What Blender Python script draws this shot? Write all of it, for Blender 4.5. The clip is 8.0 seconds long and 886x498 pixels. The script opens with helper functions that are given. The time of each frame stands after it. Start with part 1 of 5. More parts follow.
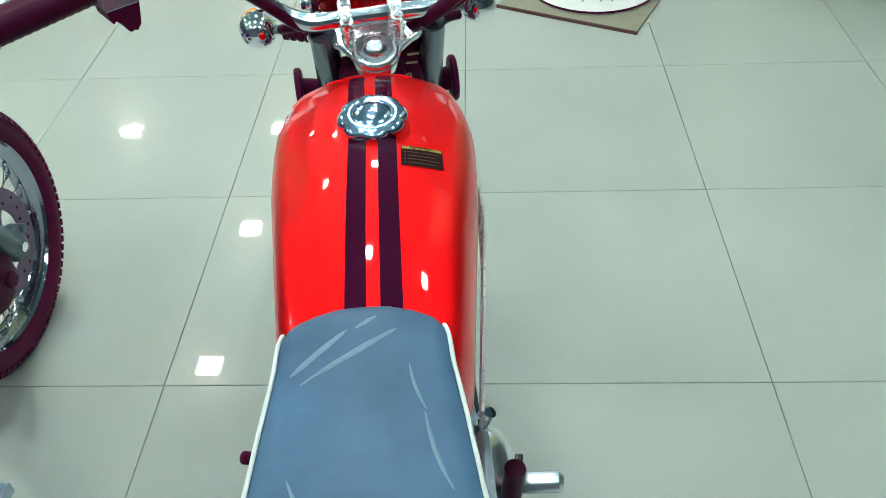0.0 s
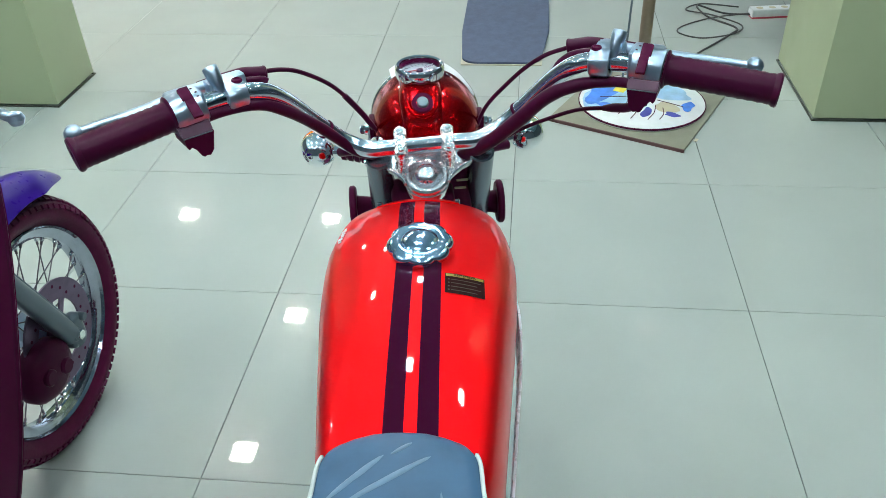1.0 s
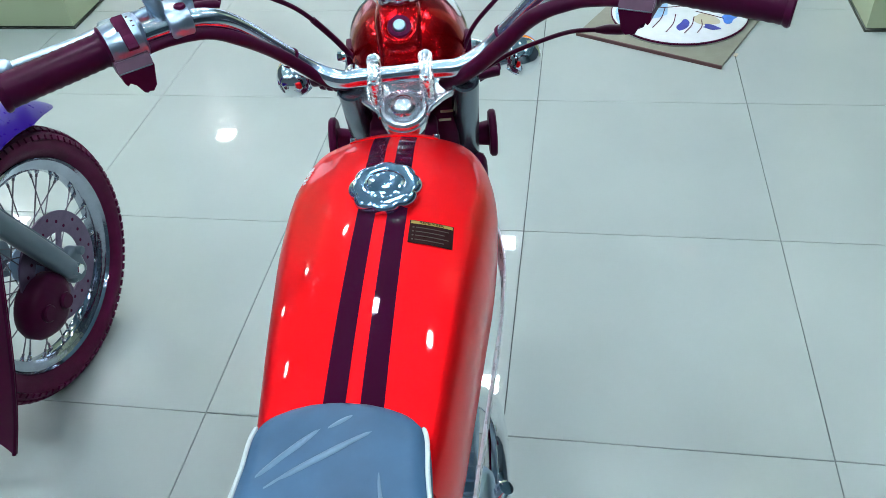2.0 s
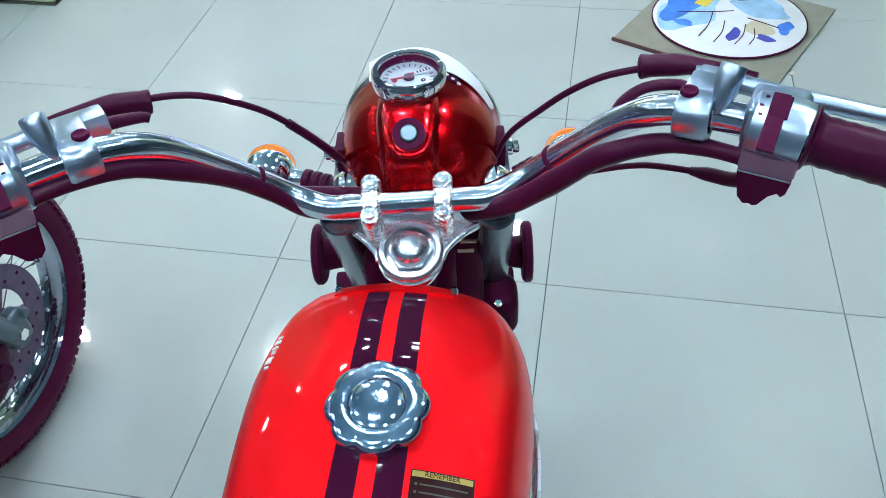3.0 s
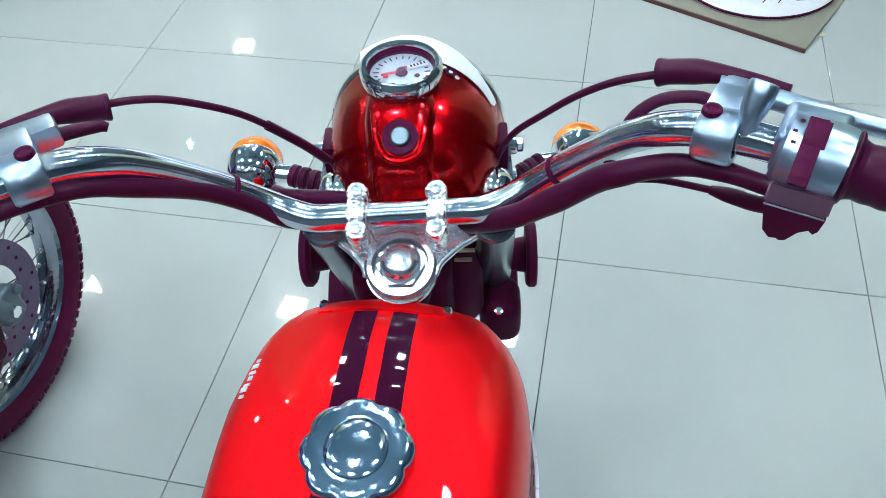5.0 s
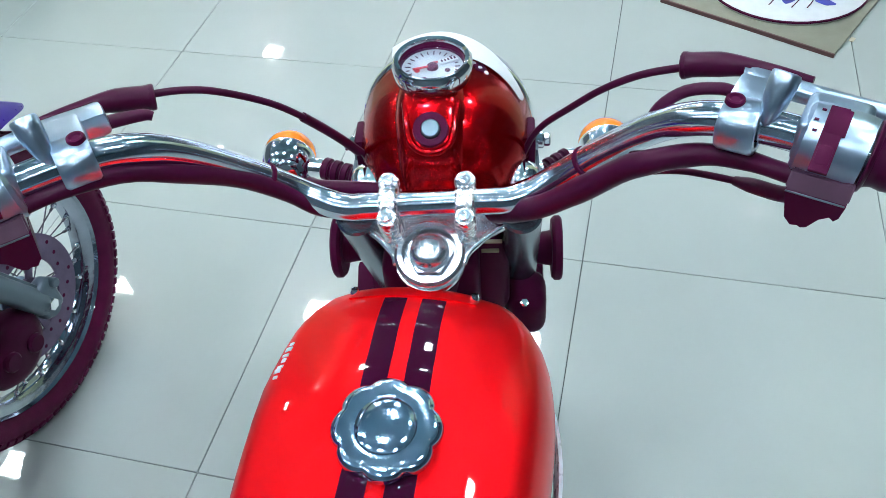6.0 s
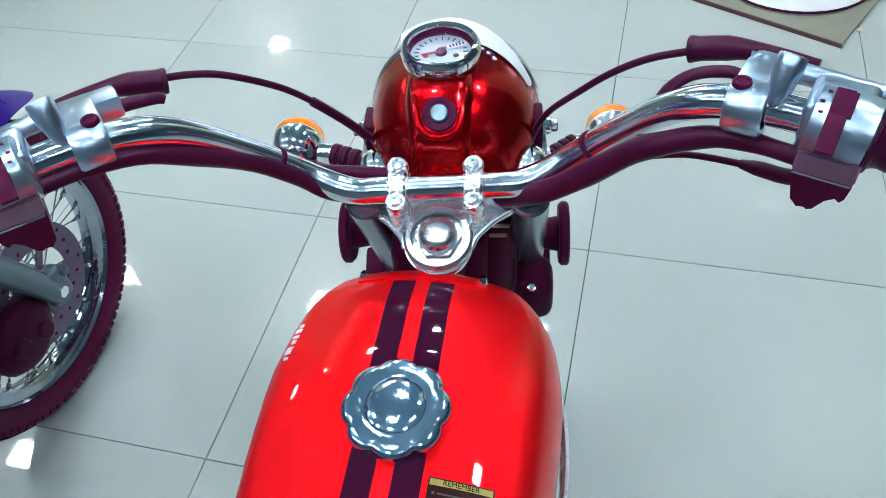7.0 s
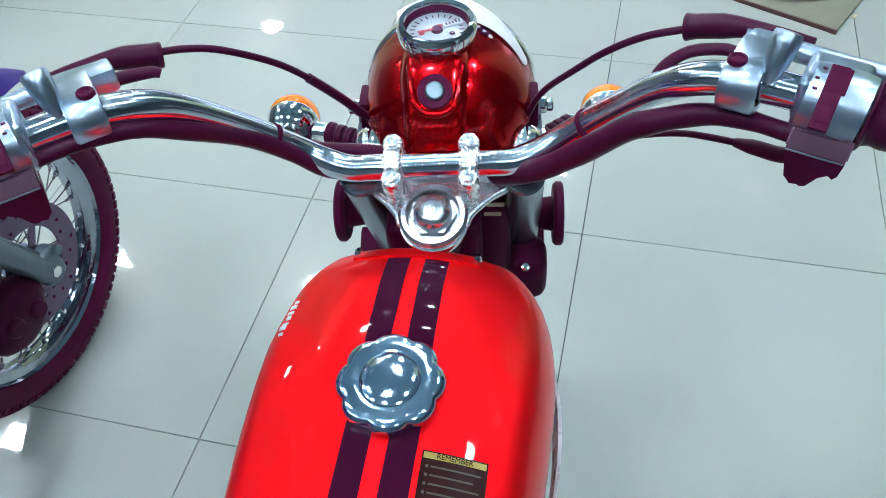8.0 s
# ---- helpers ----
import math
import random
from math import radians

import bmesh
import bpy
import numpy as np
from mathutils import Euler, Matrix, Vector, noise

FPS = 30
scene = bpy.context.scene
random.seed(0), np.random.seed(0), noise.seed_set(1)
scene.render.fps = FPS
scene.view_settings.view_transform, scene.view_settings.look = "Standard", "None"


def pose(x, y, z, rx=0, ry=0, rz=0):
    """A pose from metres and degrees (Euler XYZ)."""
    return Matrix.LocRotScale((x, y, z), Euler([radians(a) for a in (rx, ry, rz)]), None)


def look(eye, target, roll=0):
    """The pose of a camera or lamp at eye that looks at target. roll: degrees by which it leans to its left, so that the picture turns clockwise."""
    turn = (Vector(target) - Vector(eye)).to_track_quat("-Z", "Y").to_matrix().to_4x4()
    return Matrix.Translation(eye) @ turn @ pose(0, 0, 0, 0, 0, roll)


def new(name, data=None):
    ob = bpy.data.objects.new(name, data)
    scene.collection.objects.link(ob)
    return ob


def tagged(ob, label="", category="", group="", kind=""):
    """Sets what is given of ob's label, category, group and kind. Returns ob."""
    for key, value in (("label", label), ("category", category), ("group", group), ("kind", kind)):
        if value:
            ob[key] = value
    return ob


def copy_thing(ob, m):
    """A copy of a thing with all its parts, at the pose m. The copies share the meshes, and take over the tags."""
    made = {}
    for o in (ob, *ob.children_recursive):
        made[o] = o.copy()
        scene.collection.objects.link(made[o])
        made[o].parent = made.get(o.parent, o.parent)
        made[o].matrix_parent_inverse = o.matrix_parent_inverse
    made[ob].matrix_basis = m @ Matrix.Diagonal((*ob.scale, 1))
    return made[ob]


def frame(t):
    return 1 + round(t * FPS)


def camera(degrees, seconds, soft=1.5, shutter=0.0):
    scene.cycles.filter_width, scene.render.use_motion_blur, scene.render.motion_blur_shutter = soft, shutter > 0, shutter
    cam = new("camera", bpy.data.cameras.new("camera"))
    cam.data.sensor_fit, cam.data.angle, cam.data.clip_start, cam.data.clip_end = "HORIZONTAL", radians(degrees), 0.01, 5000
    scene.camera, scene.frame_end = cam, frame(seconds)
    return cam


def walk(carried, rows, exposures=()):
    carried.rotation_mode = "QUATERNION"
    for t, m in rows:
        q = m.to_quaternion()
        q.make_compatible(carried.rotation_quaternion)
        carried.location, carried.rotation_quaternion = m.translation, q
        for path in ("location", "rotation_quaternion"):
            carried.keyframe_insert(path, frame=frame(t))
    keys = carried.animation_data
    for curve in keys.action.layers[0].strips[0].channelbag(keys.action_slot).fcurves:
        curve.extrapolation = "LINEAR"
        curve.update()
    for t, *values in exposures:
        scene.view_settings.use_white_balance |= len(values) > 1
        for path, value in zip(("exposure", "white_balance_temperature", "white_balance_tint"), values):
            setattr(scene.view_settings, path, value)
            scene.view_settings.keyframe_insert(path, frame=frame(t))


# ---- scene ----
cam = camera(57.3, 8.0, soft=0.75)
PATH = [
    (0, (0.635, -0.996, 1.28), (0.546, 0.474, -0.074), -3.1),
    (0.2, (0.623, -0.993, 1.29), (0.498, 0.53, 0.0), -3.5),
    (0.5, (0.621, -1.014, 1.321), (0.458, 0.567, 0.107), -2.4),
    (1, (0.64, -1.003, 1.332), (0.441, 0.604, 0.157), -2.3),
    (1.2, (0.65, -0.999, 1.33), (0.421, 0.59, 0.136), -2.6),
    (2.3, (0.719, -0.845, 1.293), (0.397, 0.597, -0.055), -5.5),
    (2.5, (0.705, -0.784, 1.285), (0.376, 0.659, -0.059), -4.0),
    (2.7, (0.675, -0.694, 1.269), (0.347, 0.735, -0.09), -2.5),
    (3, (0.648, -0.586, 1.28), (0.334, 0.801, -0.126), -3.7),
    (3.2, (0.641, -0.55, 1.28), (0.325, 0.808, -0.154), -4.3),
    (3.5, (0.645, -0.52, 1.273), (0.363, 0.767, -0.232), -3.7),
    (4, (0.656, -0.501, 1.271), (0.361, 0.781, -0.236), -3.5),
    (4.3, (0.651, -0.498, 1.2726), (0.3235, 0.7826, -0.228), -4.3),
    (4.5, (0.65, -0.497, 1.273), (0.314, 0.783, -0.226), -4.5),
    (4.7, (0.65, -0.498, 1.2732), (0.3135, 0.7828, -0.226), -4.5),
    (5.8, (0.656, -0.526, 1.28), (0.274, 0.769, -0.196), -5.3),
    (6, (0.653, -0.527, 1.279), (0.252, 0.758, -0.2), -5.8),
    (6.5, (0.648, -0.531, 1.278), (0.201, 0.723, -0.214), -7.0),
    (7, (0.653, -0.537, 1.279), (0.241, 0.732, -0.211), -6.2),
    (7.5, (0.655, -0.541, 1.279), (0.263, 0.729, -0.216), -5.6),
    (8, (0.653, -0.544, 1.276), (0.262, 0.704, -0.237), -5.4),
]
EXPOSURES = [(0.0, -0.04, 6900.0, 6.0), (0.5, -0.09, 6600.0, 8.5), (1.2, -0.07, 6500.0, 12.0), (2.3, -0.02, 5950.0, 16.0), (3.5, 0.0, 5900.0, 17.0), (4.2, 0.04, 6050.0, 17.5), (8.0, 0.02, 6100.0, 17.0)]
walk(cam, [(t, look(eye, target, roll)) for t, eye, target, roll in PATH],
     exposures=EXPOSURES)

# ---- light: a grid of small square ceiling downlights over a pale, closed showroom ----
scene.view_settings.exposure = 0.0
world = bpy.data.worlds.new("world")
world.use_nodes = True
world.node_tree.nodes["Background"].inputs[0].default_value = (0.8, 0.9, 1.0, 1)
world.node_tree.nodes["Background"].inputs[1].default_value = 0.02
scene.world = world
LIGHT_X = [-1.22 + 1.43 * i for i in range(-2, 4)]
LIGHT_Y = [1.07 + 1.43 * j for j in range(-2, 4)]
CEILING = 3.0
LIGHT_STRENGTH = 256.0


# ---- materials ----
def material(name, colour, rough=0.4, metal=0.0, vary=0.06, scale=8.0, bump=0.0, bump_scale=120.0, coat=0.0,
             rough_vary=0.06, spec=0.5, transmission=0.0, emission=0.0, random_tint=0.0):
    m = bpy.data.materials.new(name)
    m.use_nodes = True
    nt = m.node_tree
    b = nt.nodes["Principled BSDF"]
    tc = nt.nodes.new("ShaderNodeTexCoord")
    n1 = nt.nodes.new("ShaderNodeTexNoise")
    n1.inputs["Scale"].default_value = scale
    n1.inputs["Detail"].default_value = 6
    nt.links.new(tc.outputs["Object"], n1.inputs["Vector"])
    hsv = nt.nodes.new("ShaderNodeHueSaturation")
    hsv.inputs["Color"].default_value = (*colour, 1)
    mr = nt.nodes.new("ShaderNodeMapRange")
    mr.inputs["From Min"].default_value, mr.inputs["From Max"].default_value = 0.3, 0.7
    mr.inputs["To Min"].default_value, mr.inputs["To Max"].default_value = 1 - vary, 1 + vary
    nt.links.new(n1.outputs["Fac"], mr.inputs["Value"])
    value = mr.outputs["Result"]
    if random_tint:
        info = nt.nodes.new("ShaderNodeObjectInfo")
        r2 = nt.nodes.new("ShaderNodeMapRange")
        r2.inputs["To Min"].default_value, r2.inputs["To Max"].default_value = 1 - random_tint, 1 + random_tint
        nt.links.new(info.outputs["Random"], r2.inputs["Value"])
        mul = nt.nodes.new("ShaderNodeMath")
        mul.operation = "MULTIPLY"
        nt.links.new(value, mul.inputs[0])
        nt.links.new(r2.outputs["Result"], mul.inputs[1])
        value = mul.outputs[0]
    nt.links.new(value, hsv.inputs["Value"])
    nt.links.new(hsv.outputs["Color"], b.inputs["Base Color"])
    n2 = nt.nodes.new("ShaderNodeTexNoise")
    n2.inputs["Scale"].default_value = scale * 4.3
    n2.inputs["Detail"].default_value = 4
    nt.links.new(tc.outputs["Object"], n2.inputs["Vector"])
    rr = nt.nodes.new("ShaderNodeMapRange")
    rr.inputs["From Min"].default_value, rr.inputs["From Max"].default_value = 0.3, 0.7
    rr.inputs["To Min"].default_value = max(0.0, rough - rough_vary)
    rr.inputs["To Max"].default_value = rough + rough_vary
    nt.links.new(n2.outputs["Fac"], rr.inputs["Value"])
    nt.links.new(rr.outputs["Result"], b.inputs["Roughness"])
    b.inputs["Metallic"].default_value = metal
    b.inputs["Specular IOR Level"].default_value = spec
    b.inputs["Coat Weight"].default_value = coat
    b.inputs["Coat Roughness"].default_value = 0.03
    b.inputs["Transmission Weight"].default_value = transmission
    if emission:
        b.inputs["Emission Color"].default_value = (*colour, 1)
        b.inputs["Emission Strength"].default_value = emission
    if bump:
        n3 = nt.nodes.new("ShaderNodeTexNoise")
        n3.inputs["Scale"].default_value = bump_scale
        n3.inputs["Detail"].default_value = 3
        nt.links.new(tc.outputs["Object"], n3.inputs["Vector"])
        bp = nt.nodes.new("ShaderNodeBump")
        bp.inputs["Strength"].default_value = bump
        bp.inputs["Distance"].default_value = 0.002
        nt.links.new(n3.outputs["Fac"], bp.inputs["Height"])
        nt.links.new(bp.outputs["Normal"], b.inputs["Normal"])
    return m


M_TILE = material("polished porcelain", (0.436, 0.484, 0.462), 0.026, vary=0.035, scale=3.0, rough_vary=0.008, spec=0.5, random_tint=0.012)
polish = M_TILE.node_tree.nodes["Principled BSDF"]
polish.inputs["Coat Weight"].default_value = 0.22
polish.inputs["Coat Roughness"].default_value = 0.20
M_GROUT = material("tile joint", (0.09, 0.10, 0.10), 0.7)
M_WALL = material("painted wall", (0.06, 0.09, 0.11), 0.6, vary=0.03, scale=1.5, bump=0.15, bump_scale=60)
M_CEIL = material("ceiling paint", (0.14, 0.27, 0.34), 0.7, vary=0.02, scale=1.0)
M_PILLAR = material("pale lime laminate", (0.46, 0.53, 0.33), 0.35, vary=0.04, scale=2.0)
M_SKIRT = material("dark skirting", (0.06, 0.07, 0.05), 0.5)
M_LED = material("warm white led diffuser", (1.0, 0.955, 0.84), 0.5, vary=0.0, emission=LIGHT_STRENGTH * 1.25)
M_LED_COOL = material("cool white led diffuser", (0.87, 1.0, 1.0), 0.5, vary=0.0, emission=LIGHT_STRENGTH * 0.88)
M_DIM = material("faint led diffuser", (1.0, 1.0, 0.96), 0.5, vary=0.0, emission=2.2)
M_GLOW = material("glow behind added glazing", (0.85, 0.95, 1.0), 0.9, vary=0.1, scale=0.6, emission=2.2)
M_FRAME = material("white lamp frame", (0.75, 0.78, 0.78), 0.4)
M_RED = material("red paint", (1.0, 0.006, 0.009), 0.46, 0.74, vary=0.03, scale=14, rough_vary=0.02, spec=0.03, coat=0.6)
# headlight red set darker than the tank's, its shade put into the colour
M_RED_SHADED = material("red enamel darkened for shade", (0.50, 0.0015, 0.004), 0.24, 0.92, vary=0.02, scale=12, rough_vary=0.006, spec=0.1, coat=0.45)
M_STRIPE = material("black stripe decal", (0.038, 0.003, 0.019), 0.035, vary=0.1, rough_vary=0.008, spec=0.30)
M_CHROME = material("chrome", (0.92, 0.95, 0.98), 0.06, 1.0, vary=0.03, scale=20, rough_vary=0.03)
M_BAR = material("drawn chrome tube", (0.76, 0.83, 0.93), 0.125, 1.0, vary=0.03, scale=20, rough_vary=0.02)
drawn = M_BAR.node_tree
grain_dir = drawn.nodes.new("ShaderNodeTangent")
grain_dir.direction_type = "UV_MAP"
grain_dir.uv_map = "grain"
drawn.links.new(grain_dir.outputs["Tangent"], drawn.nodes["Principled BSDF"].inputs["Tangent"])
drawn.nodes["Principled BSDF"].inputs["Anisotropic"].default_value = 0.95
M_CLAMP = material("polished clamp casting", (0.92, 0.95, 0.98), 0.26, 1.0, vary=0.04, scale=60, bump=0.25, bump_scale=260, rough_vary=0.06)
M_DARKALLOY = material("dark cast housing", (0.085, 0.034, 0.066), 0.36, 0.35, vary=0.12, scale=45, rough_vary=0.06)
M_CAP = material("satin chrome cap", (0.56, 0.77, 1.0), 0.13, 1.0, vary=0.05, scale=30, rough_vary=0.02)
M_ALLOY = material("cast aluminium", (0.45, 0.58, 0.72), 0.33, 1.0, vary=0.05, scale=40, rough_vary=0.03)
M_GREY = material("silver paint", (0.125, 0.170, 0.205), 0.32, 0.5, vary=0.03, scale=20, rough_vary=0.02)
M_FORK = material("glossy silver-grey fork paint", (0.20, 0.25, 0.30), 0.24, 0.85, vary=0.03, scale=20, rough_vary=0.02)
M_SILVER = material("bright silver trim", (0.72, 0.78, 0.82), 0.3, 0.2, vary=0.03, scale=20)
M_SATIN = material("satin chrome casting", (0.84, 0.90, 0.96), 0.24, 0.95, vary=0.03, scale=40, rough_vary=0.03)
M_RUBBER = material("black rubber", (0.054, 0.005, 0.028), 0.34, vary=0.06, scale=60, bump=0.05, bump_scale=300, rough_vary=0.03, spec=0.12)
M_BLACK = material("black plastic", (0.074, 0.006, 0.035), 0.45, vary=0.05, scale=40, rough_vary=0.02, spec=0.06)
M_SEAT = material("film-covered seat vinyl", (0.049, 0.118, 0.214), 0.46, vary=0.16, scale=16, bump=0.35, bump_scale=45, rough_vary=0.10, spec=0.35)
M_PIPING = material("white piping", (0.60, 0.66, 0.66), 0.4)
M_FILM = material("film crease with painted sheen", (0.13, 0.225, 0.33), 0.34, vary=0.1, scale=60)
M_AMBER = material("amber lens", (0.90, 0.22, 0.01), 0.12, vary=0.05, scale=60, coat=0.6)
M_WHITE = material("white paper", (0.75, 0.78, 0.80), 0.45, vary=0.05, scale=30)
M_DIAL = material("white dial", (0.50, 0.54, 0.58), 0.35, vary=0.02)
M_NEEDLE = material("red pointer", (0.48, 0.015, 0.03), 0.35)
M_KEY = material("ignition lock metal", (0.17, 0.24, 0.28), 0.38, 1.0, vary=0.05, scale=80)
M_YELLOW = material("yellow print", (0.75, 0.60, 0.05), 0.4, vary=0.05, scale=60)
M_LABEL = material("black label", (0.024, 0.007, 0.008), 0.30, vary=0.2, scale=90, rough_vary=0.03, spec=0.06)
M_FINE = material("dull fine print", (0.045, 0.035, 0.025), 0.5)
M_HEAD = material("dull yellow print", (0.33, 0.27, 0.04), 0.4, vary=0.1, scale=60)
M_PRINT = material("pale print", (0.55, 0.50, 0.35), 0.5)
M_PURPLE = material("deep purple plastic", (0.027, 0.006, 0.19), 0.28, vary=0.01, scale=20, rough_vary=0.008, spec=0.18)
M_TYRE = material("tyre rubber", (0.088, 0.006, 0.038), 0.5, vary=0.12, scale=40, bump=0.2, bump_scale=300, spec=0.15)
M_RIM = material("wheel rim chrome", (0.40, 0.44, 0.52), 0.10, 1.0, vary=0.08, scale=30, bump=0.3, bump_scale=45, rough_vary=0.04)
M_SPOKE = material("dull spoke steel", (0.14, 0.13, 0.16), 0.35, 0.9)
M_DISC = material("brake disc steel", (0.15, 0.11, 0.18), 0.4, 0.8, vary=0.1, scale=60, rough_vary=0.1)
M_HUB = material("dark hub paint", (0.052, 0.004, 0.026), 0.42, vary=0.1, scale=50, spec=0.10)
M_BROWN = material("brown carton board", (0.25, 0.25, 0.195), 0.7, vary=0.08, scale=18, bump=0.2, bump_scale=200)
M_REDEDGE = material("dark red edging", (0.11, 0.045, 0.045), 0.5)
M_SLATE = material("slate blue mat", (0.075, 0.10, 0.17), 0.75, vary=0.12, scale=30, bump=0.3, bump_scale=500)
M_BEIGE = material("beige backing sheet", (0.48, 0.46, 0.36), 0.7, vary=0.06, scale=15)
M_POLE = material("brown pole", (0.20, 0.15, 0.10), 0.45, vary=0.12, scale=25)
M_BLUE = material("blue print", (0.06, 0.22, 0.75), 0.4, vary=0.25, scale=25)
M_INK = material("dark blue print", (0.05, 0.06, 0.35), 0.4, vary=0.2, scale=40)
M_PINK = material("red-pink plastic", (0.60, 0.08, 0.12), 0.4)
M_CABLE = material("dark cable sheath", (0.05, 0.05, 0.05), 0.5, vary=0.1, scale=60)
M_GLASS = material("headlamp glass", (0.85, 0.9, 0.95), 0.05, vary=0.02, transmission=1.0)


# ---- mesh helpers ----
def finish(bm, angle=38.0):
    bmesh.ops.recalc_face_normals(bm, faces=bm.faces)
    for f in bm.faces:
        f.smooth = True
    lim = radians(angle)
    for e in bm.edges:
        if len(e.link_faces) == 2 and e.calc_face_angle(0.0) > lim:
            e.smooth = False


def part(name, bm, mat, parent=None, label="", angle=38.0):
    finish(bm, angle)
    me = bpy.data.meshes.new(name)
    bm.to_mesh(me)
    bm.free()
    me.materials.append(mat)
    ob = new(name, me)
    ob.parent = parent
    if label:
        tagged(ob, label)
    return ob


def shared(name, me, m, parent):
    ob = new(name, me)
    ob.parent = parent
    ob.matrix_basis = m
    return ob


def mesh_of(name, bm, mat, angle=38.0):
    finish(bm, angle)
    me = bpy.data.meshes.new(name)
    bm.to_mesh(me)
    bm.free()
    me.materials.append(mat)
    return me


def thing(name, m, label, category, group="", kind=""):
    ob = new(name)
    ob.empty_display_size = 0.05
    ob.matrix_basis = m
    return tagged(ob, label, category, group, kind)


def box(sx, sy, sz, centre=(0, 0, 0), bevel=0.0, seg=2, m=None):
    bm = bmesh.new()
    bmesh.ops.create_cube(bm, size=1.0)
    bmesh.ops.scale(bm, vec=(sx, sy, sz), verts=bm.verts)
    if bevel:
        bmesh.ops.bevel(bm, geom=list(bm.edges), offset=bevel, segments=seg, profile=0.6, affect="EDGES")
    if m:
        bmesh.ops.transform(bm, matrix=m, verts=bm.verts)
    bmesh.ops.translate(bm, vec=centre, verts=bm.verts)
    return bm


def join(*bms):
    out = bmesh.new()
    for b in bms:
        me = bpy.data.meshes.new("tmp")
        b.to_mesh(me)
        b.free()
        out.from_mesh(me)
        bpy.data.meshes.remove(me)
    return out


def moved(bm, m):
    bmesh.ops.transform(bm, matrix=m, verts=bm.verts)
    return bm


def lathe(profile, n=32, closed=False, wave=None):
    """Turns (radius, height) pairs round z. wave(angle, radius, height) gives a factor on the radius."""
    bm = bmesh.new()
    rings = []
    for r, h in profile:
        if r < 1e-6:
            rings.append([bm.verts.new((0, 0, h))])
            continue
        ring = []
        for i in range(n):
            a = 2 * math.pi * i / n
            k = wave(a, r, h) if wave else 1.0
            ring.append(bm.verts.new((r * k * math.cos(a), r * k * math.sin(a), h)))
        rings.append(ring)
    pairs = list(zip(rings, rings[1:])) + ([(rings[-1], rings[0])] if closed else [])
    for a, b in pairs:
        for i in range(n):
            j = (i + 1) % n
            if len(a) == 1 and len(b) == 1:
                continue
            if len(a) == 1:
                bm.faces.new((a[0], b[j], b[i]))
            elif len(b) == 1:
                bm.faces.new((a[i], a[j], b[0]))
            else:
                bm.faces.new((a[i], a[j], b[j], b[i]))
    return bm


def along(p, d, spin=0.0):
    """Pose that carries z to the direction d, at p."""
    q = Vector(d).normalized().to_track_quat("Z", "Y")
    return Matrix.Translation(p) @ q.to_matrix().to_4x4() @ Matrix.Rotation(radians(spin), 4, "Z")


def rod(a, b, r, n=12, r2=None, bevel=0.0):
    a, b = Vector(a), Vector(b)
    L = (b - a).length
    r2 = r if r2 is None else r2
    e = min(bevel, L / 3)
    prof = [(0, 0), (max(r - e, 1e-5), 0), (r, e), (r2, L - e), (max(r2 - e, 1e-5), L), (0, L)] if e else [(0, 0), (r, 0), (r2, L), (0, L)]
    return moved(lathe(prof, n), along(a, b - a))


def spline(pts, steps=6):
    P = [Vector(p) for p in pts]
    P = [P[0] * 2 - P[1]] + P + [P[-1] * 2 - P[-2]]
    out = []
    for i in range(1, len(P) - 2):
        for s in range(steps):
            t = s / steps
            a, b, c, d = P[i - 1], P[i], P[i + 1], P[i + 2]
            out.append(0.5 * (2 * b + (c - a) * t + (2 * a - 5 * b + 4 * c - d) * t * t + (3 * b - a - 3 * c + d) * t ** 3))
    out.append(P[-2])
    return out


def tube(pts, r, n=12, steps=6, taper=None, caps=True, grain=False):
    """A round bar along a smooth line. taper(u) gives a factor on the radius, u from 0 to 1."""
    line = spline(pts, steps) if steps > 1 else [Vector(p) for p in pts]
    bm = bmesh.new()
    up = None
    rings = []
    for i, p in enumerate(line):
        d = (line[min(i + 1, len(line) - 1)] - line[max(i - 1, 0)]).normalized()
        if up is None:
            up = d.orthogonal().normalized()
        up = (up - d * up.dot(d)).normalized()
        side = d.cross(up)
        k = r * (taper(i / (len(line) - 1)) if taper else 1.0)
        rings.append([bm.verts.new(p + k * (math.cos(2 * math.pi * j / n) * up + math.sin(2 * math.pi * j / n) * side)) for j in range(n)])
    uv = bm.loops.layers.uv.new("grain") if grain else None
    for i, (a, b) in enumerate(zip(rings, rings[1:])):
        for j in range(n):
            f = bm.faces.new((a[j], a[(j + 1) % n], b[(j + 1) % n], b[j]))
            if grain:
                for corner, (du, dv) in zip(f.loops, ((0, 0), (0, 1), (1, 1), (1, 0))):
                    corner[uv].uv = ((i + du) / len(rings), (j + dv) / n)
    if caps:
        bm.faces.new(rings[0][::-1])
        bm.faces.new(rings[-1])
    return bm


def loft(sections, closed_ends=True):
    """Skins a list of equal rings of points."""
    bm = bmesh.new()
    rings = [[bm.verts.new(p) for p in s] for s in sections]
    n = len(rings[0])
    for a, b in zip(rings, rings[1:]):
        for j in range(n):
            bm.faces.new((a[j], a[(j + 1) % n], b[(j + 1) % n], b[j]))
    if closed_ends:
        bm.faces.new(rings[0][::-1])
        bm.faces.new(rings[-1])
    return bm


